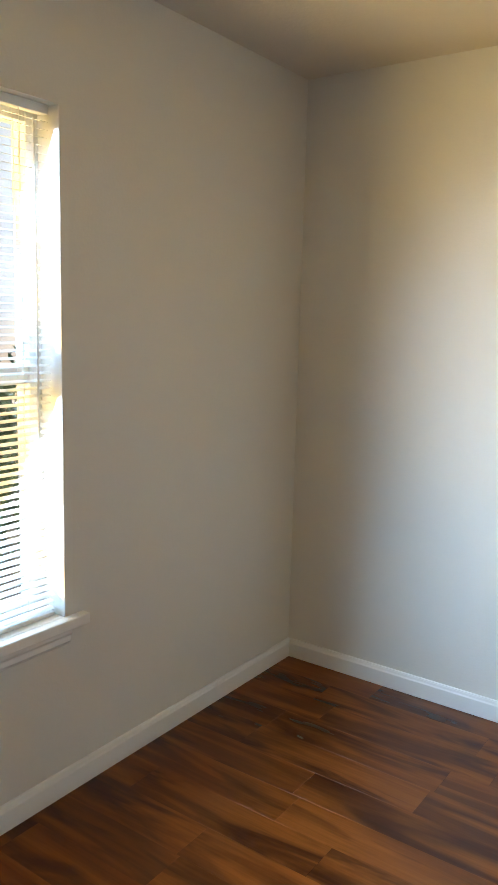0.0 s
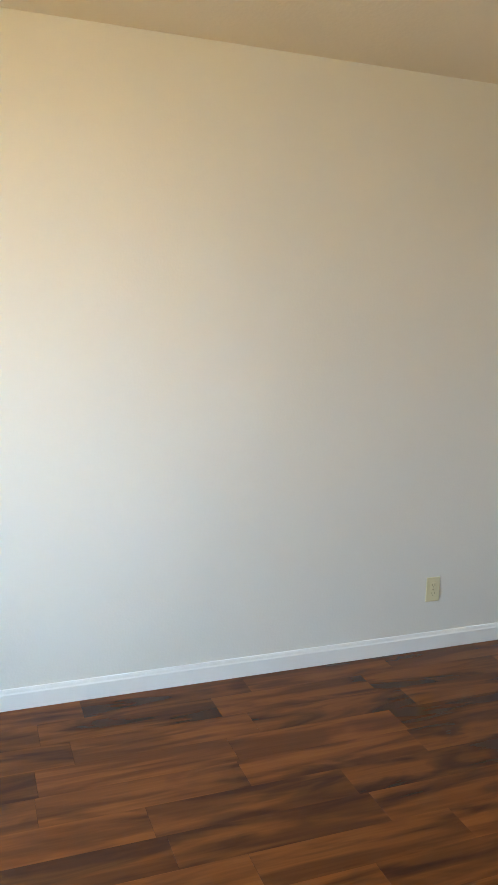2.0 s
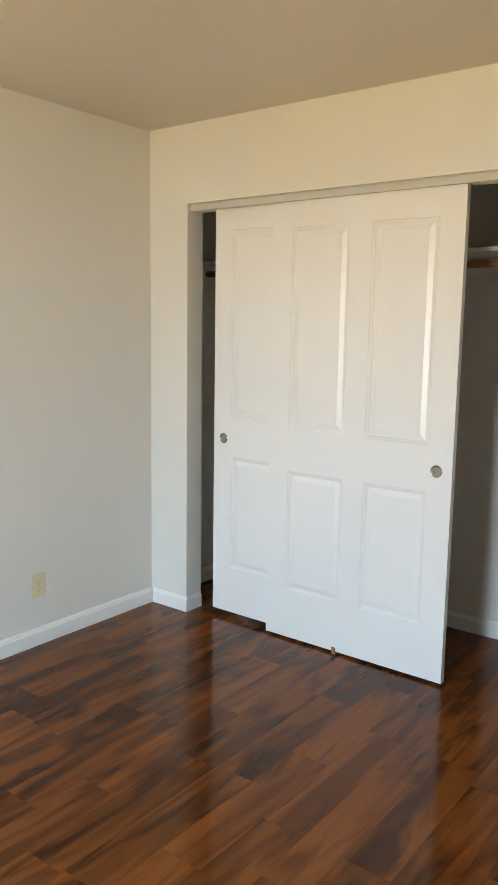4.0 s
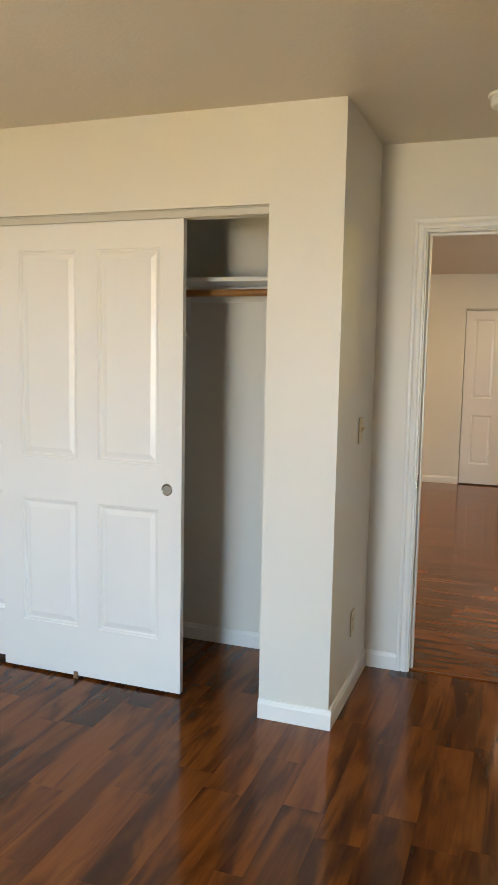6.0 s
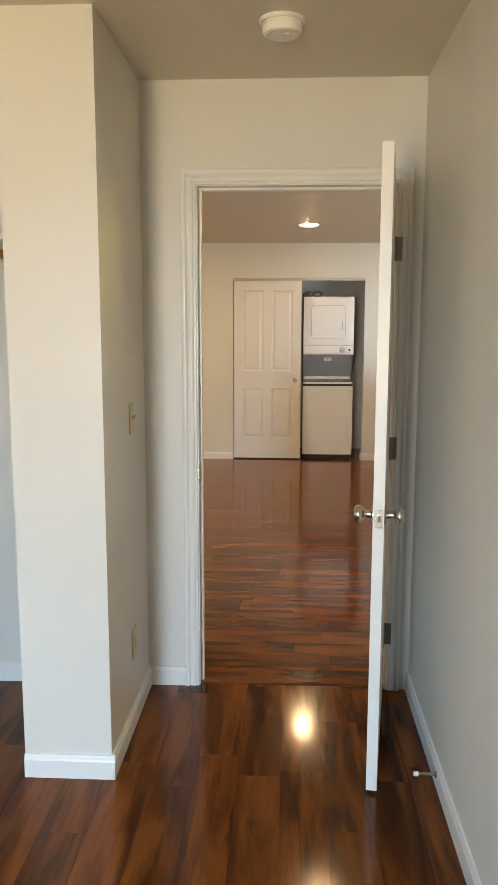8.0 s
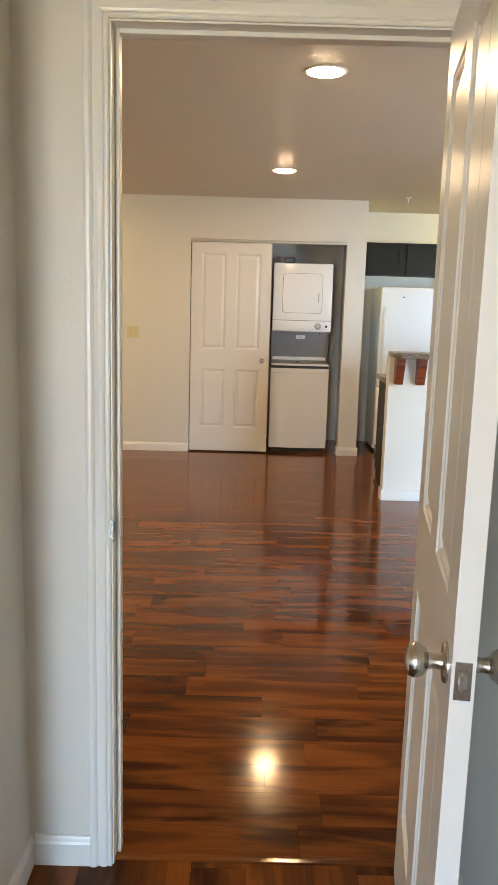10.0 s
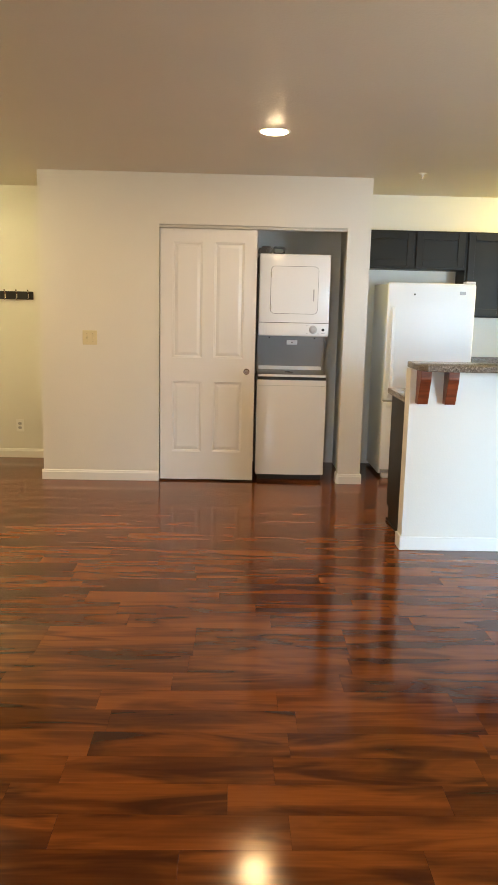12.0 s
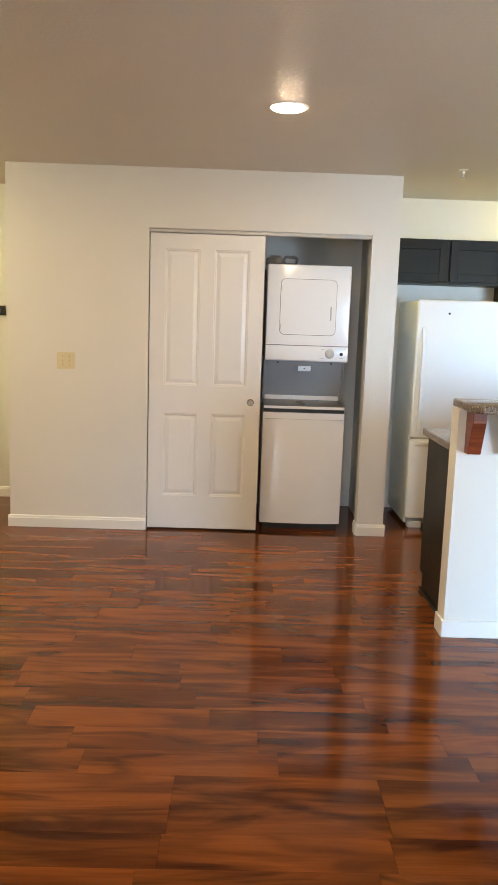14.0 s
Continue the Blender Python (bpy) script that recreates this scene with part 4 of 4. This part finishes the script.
cabinet("base_cabinet", 2.32, 4.0, 5.98, YB - 0.001, 0.0, 0.874, ((2.36, 2.88), (2.92, 3.43), (3.47, 3.97)), "dark espresso base cabinet under the back counter", 0.1)
counter("back_counter", ((2.315, YB - 0.001), (2.315, 5.95), (4.0, 5.95), (4.0, YB - 0.001)), 0.8745, 0.912, "speckled brown granite back counter")
splash = thing("backsplash", (2.315, YB - 0.022, 0.9125), "low granite backsplash against the kitchen wall", "backsplash")
part("slab", box(0, 1.685, 0, 0.0215, 0, 0.112, 0.003), GRANITE, splash)
cabinet("base_cabinet", 1.300, 4.15, IY + WALL + 0.001, 4.655, 0.0, 0.874, (), "dark espresso base cabinet behind the half wall", 0.1, True)
counter("peninsula_counter", ((1.272, 4.057), (4.2, 4.057), (4.2, 4.688), (1.272, 4.688)), 0.8745, 0.912, "speckled brown granite counter behind the half wall")
trim_end = thing("toe_moulding", (1.288, 4.07, 0.0), "dark shoe moulding at the cabinet end", "moulding")
part("strip", box(0, 0.0115, 0, 0.535, 0, 0.022, 0.004), ESPRESSO, trim_end)

fridge = thing("refrigerator", (1.487, 5.93, 0.0), "white bottom-freezer refrigerator under the dark cabinets", "refrigerator")
fw = 0.738
part("body", box(0.004, fw - 0.004, 0.062, 0.645, 0.03, 1.655, 0.006), FRIDGE, fridge)
up = part("fresh_door", box(0, fw, 0, 0.06, 0.676, 1.662, 0.018, 4), FRIDGE, fridge, "white upper refrigerator door", True)
lo_d = part("freezer_drawer", box(0, fw, 0, 0.06, 0.075, 0.664, 0.018, 4), FRIDGE, fridge, "white freezer drawer", True)
part("gasket", box(0.012, fw - 0.012, 0.02, 0.062, 0.664, 0.676), APPLIANCE_GREY, fridge)
part("handle", prism(((0.0, 0.70), (-0.020, 0.73), (-0.045, 0.80), (-0.048, 1.08), (-0.045, 1.36), (-0.020, 1.44), (0.0, 1.47), (0.0, 1.43), (-0.022, 1.39), (-0.030, 1.33), (-0.032, 1.08), (-0.030, 0.83), (-0.022, 0.77), (0.0, 0.74)), "x", 0.038, 0.066, 0.003), FRIDGE, up, "long white door handle")
part("drawer_handle", box(0.03, fw - 0.03, -0.022, -0.001, 0.622, 0.652, 0.008, 3), FRIDGE, lo_d, "white drawer handle")
part("badge", box(0.600, 0.650, -0.002, 0.0005, 1.572, 1.598, 0.0005), APPLIANCE_GREY, up, "small grey maker's badge")
part("lock_hole", lathe(((0.008, 0), (0.007, 0.0015), (0, 0.002)), pose(0.225, 0.0002, 1.568, 90), 16), DARK_SLOT, up, "small dark round plug")
part("hinge_cover", box(fw - 0.085, fw - 0.004, 0.012, 0.11, 1.662, 1.682, 0.006), FRIDGE, fridge, "white top hinge cover", True)
for x in (0.03, fw - 0.13):
    part("foot", box(x, x + 0.10, 0.02, 0.09, 0.0, 0.045, 0.006), WHITE_PLASTIC, fridge, "white plastic foot cover")
part("grille", box(0.02, fw - 0.02, 0.05, 0.0615, 0.03, 0.074), APPLIANCE_GREY, fridge)

# ---- hall ----
rack = thing("coat_rack", (-1.90, YB, 1.49), "black wooden coat rack with metal hooks in the hall", "coat rack")
part("board", box(-0.32, 0.30, -0.018, -0.0005, -0.036, 0.036, 0.003), BLACK_PLASTIC, rack, "black painted board")
for i in range(6):
    x = -0.26 + 0.104 * i
    pts = [(-0.019, 0.02), (-0.028, 0.022), (-0.052, 0.040), (-0.055, 0.052), (-0.049, 0.052), (-0.046, 0.043), (-0.026, 0.012), (-0.026, -0.02), (-0.045, -0.034), (-0.047, -0.026), (-0.053, -0.028), (-0.050, -0.041), (-0.026, -0.030), (-0.019, -0.024)]
    part("hook", prism(pts, "x", x - 0.005, x + 0.005, 0.001), NICKEL, rack, "dull metal double hook")
hall_knob = thing("hall_door_knob", (-1.331, 6.0, 0.93), "dark metal door knob on the hall side wall", "door knob")
part("knob", lathe(KNOB, pose(0, 0, 0, 0, -90)), NICKEL, hall_knob, smooth=True)

# ---- floors: boards one by one ----
PW, PL, PT = 0.145, 0.66, 0.012


def plank_mesh(length, width=PW):
    bm = bmesh.new()
    g, c = 0.0002, 0.0002
    x, y = length / 2 - g, width / 2 - g
    lo = [bm.verts.new(p) for p in ((-x, -y, -PT), (x, -y, -PT), (x, y, -PT), (-x, y, -PT))]
    mid = [bm.verts.new(p) for p in ((-x, -y, -c), (x, -y, -c), (x, y, -c), (-x, y, -c))]
    top = [bm.verts.new(p) for p in ((-x + c, -y + c, 0), (x - c, -y + c, 0), (x - c, y - c, 0), (-x + c, y - c, 0))]
    for a, b in ((lo, mid), (mid, top)):
        for i in range(4):
            j = (i + 1) % 4
            bm.faces.new((a[i], a[j], b[j], b[i]))
    bm.faces.new(top)
    return bm


FULL = bpy.data.meshes.new("floor_plank")
bm = plank_mesh(PL)
bm.to_mesh(FULL)
bm.free()
FULL.materials.append(PLANK)


def lay(floor, x0, x1, y0, y1, turned, near, seed, skip=None):
    """Staggered boards over a rectangle. turned: boards run along y. near(x, y): whether a board is an object of its own."""
    rnd = random.Random(seed)
    rest = bmesh.new()
    a0, a1, b0, b1 = (y0, y1, x0, x1) if turned else (x0, x1, y0, y1)
    b = b0
    count = 0
    while b < b1 - 0.01:
        wdt = min(PW, b1 - b)
        a = a0 - rnd.uniform(0.05, PL - 0.05)
        while a < a1 - 0.005:
            s, e = max(a, a0), min(a + PL, a1)
            a += PL
            if e - s < 0.02:
                continue
            ca, cb = (s + e) / 2, b + wdt / 2
            cx, cy = (cb, ca) if turned else (ca, cb)
            if skip and skip(cx, cy):
                continue
            if near(cx, cy) and count < 300:
                count += 1
                if e - s > PL - 1e-4 and wdt > PW - 1e-4:
                    me = FULL
                else:
                    pb = plank_mesh(e - s, wdt)
                    me = bpy.data.meshes.new("floor_plank")
                    pb.to_mesh(me)
                    pb.free()
                    me.materials.append(PLANK)
                o = new("floor_plank", me)
                o.parent = floor
                o.matrix_world = pose(cx, cy, 0, 0, 0, 90 if turned else 0)
            else:
                pb = plank_mesh(e - s, wdt)
                me = bpy.data.meshes.new("tmp")
                pb.transform(pose(ca, cb, 0) if not turned else pose(ca, -cb, 0))
                pb.to_mesh(me)
                pb.free()
                rest.from_mesh(me)
                bpy.data.meshes.remove(me)
        b += PW
    if len(rest.verts):
        o = link("floor_planks", rest, PLANK)
        o.parent = floor
        if turned:
            o.matrix_world = pose(0, 0, 0, 0, 0, 90)
        tagged(o, kind="stuff")
    else:
        rest.free()


bed_floor = structure("floor_bedroom", boxes(((XL, XR, YW, YD, -0.05, -0.0122), (DX0, DX1, YD, YD + 0.026, -0.05, -0.0122))), SUBFLOOR, "glossy red-brown acacia laminate floor of the bedroom", "floor")
living_floor = structure("floor_living", boxes(((LX0, LX1, YD + WALL, YB, -0.05, -0.0122), (DX0, DX1, YD + 0.026, YD + WALL, -0.05, -0.0122))), SUBFLOOR, "glossy red-brown acacia laminate floor of the living room", "floor")
lay(bed_floor, XL, XR, YW, YD + 0.0255, True, lambda x, y: True, 3, lambda x, y: y > YD and not DX0 - 0.1 < x < DX1 + 0.1)
lay(living_floor, LX0, LX1, YD + 0.0265, YB, False, lambda x, y: -1.55 < x < 2.3 and y < 5.2, 4, lambda x, y: y < YD + WALL and not DX0 - 0.3 < x < DX1 + 0.3)
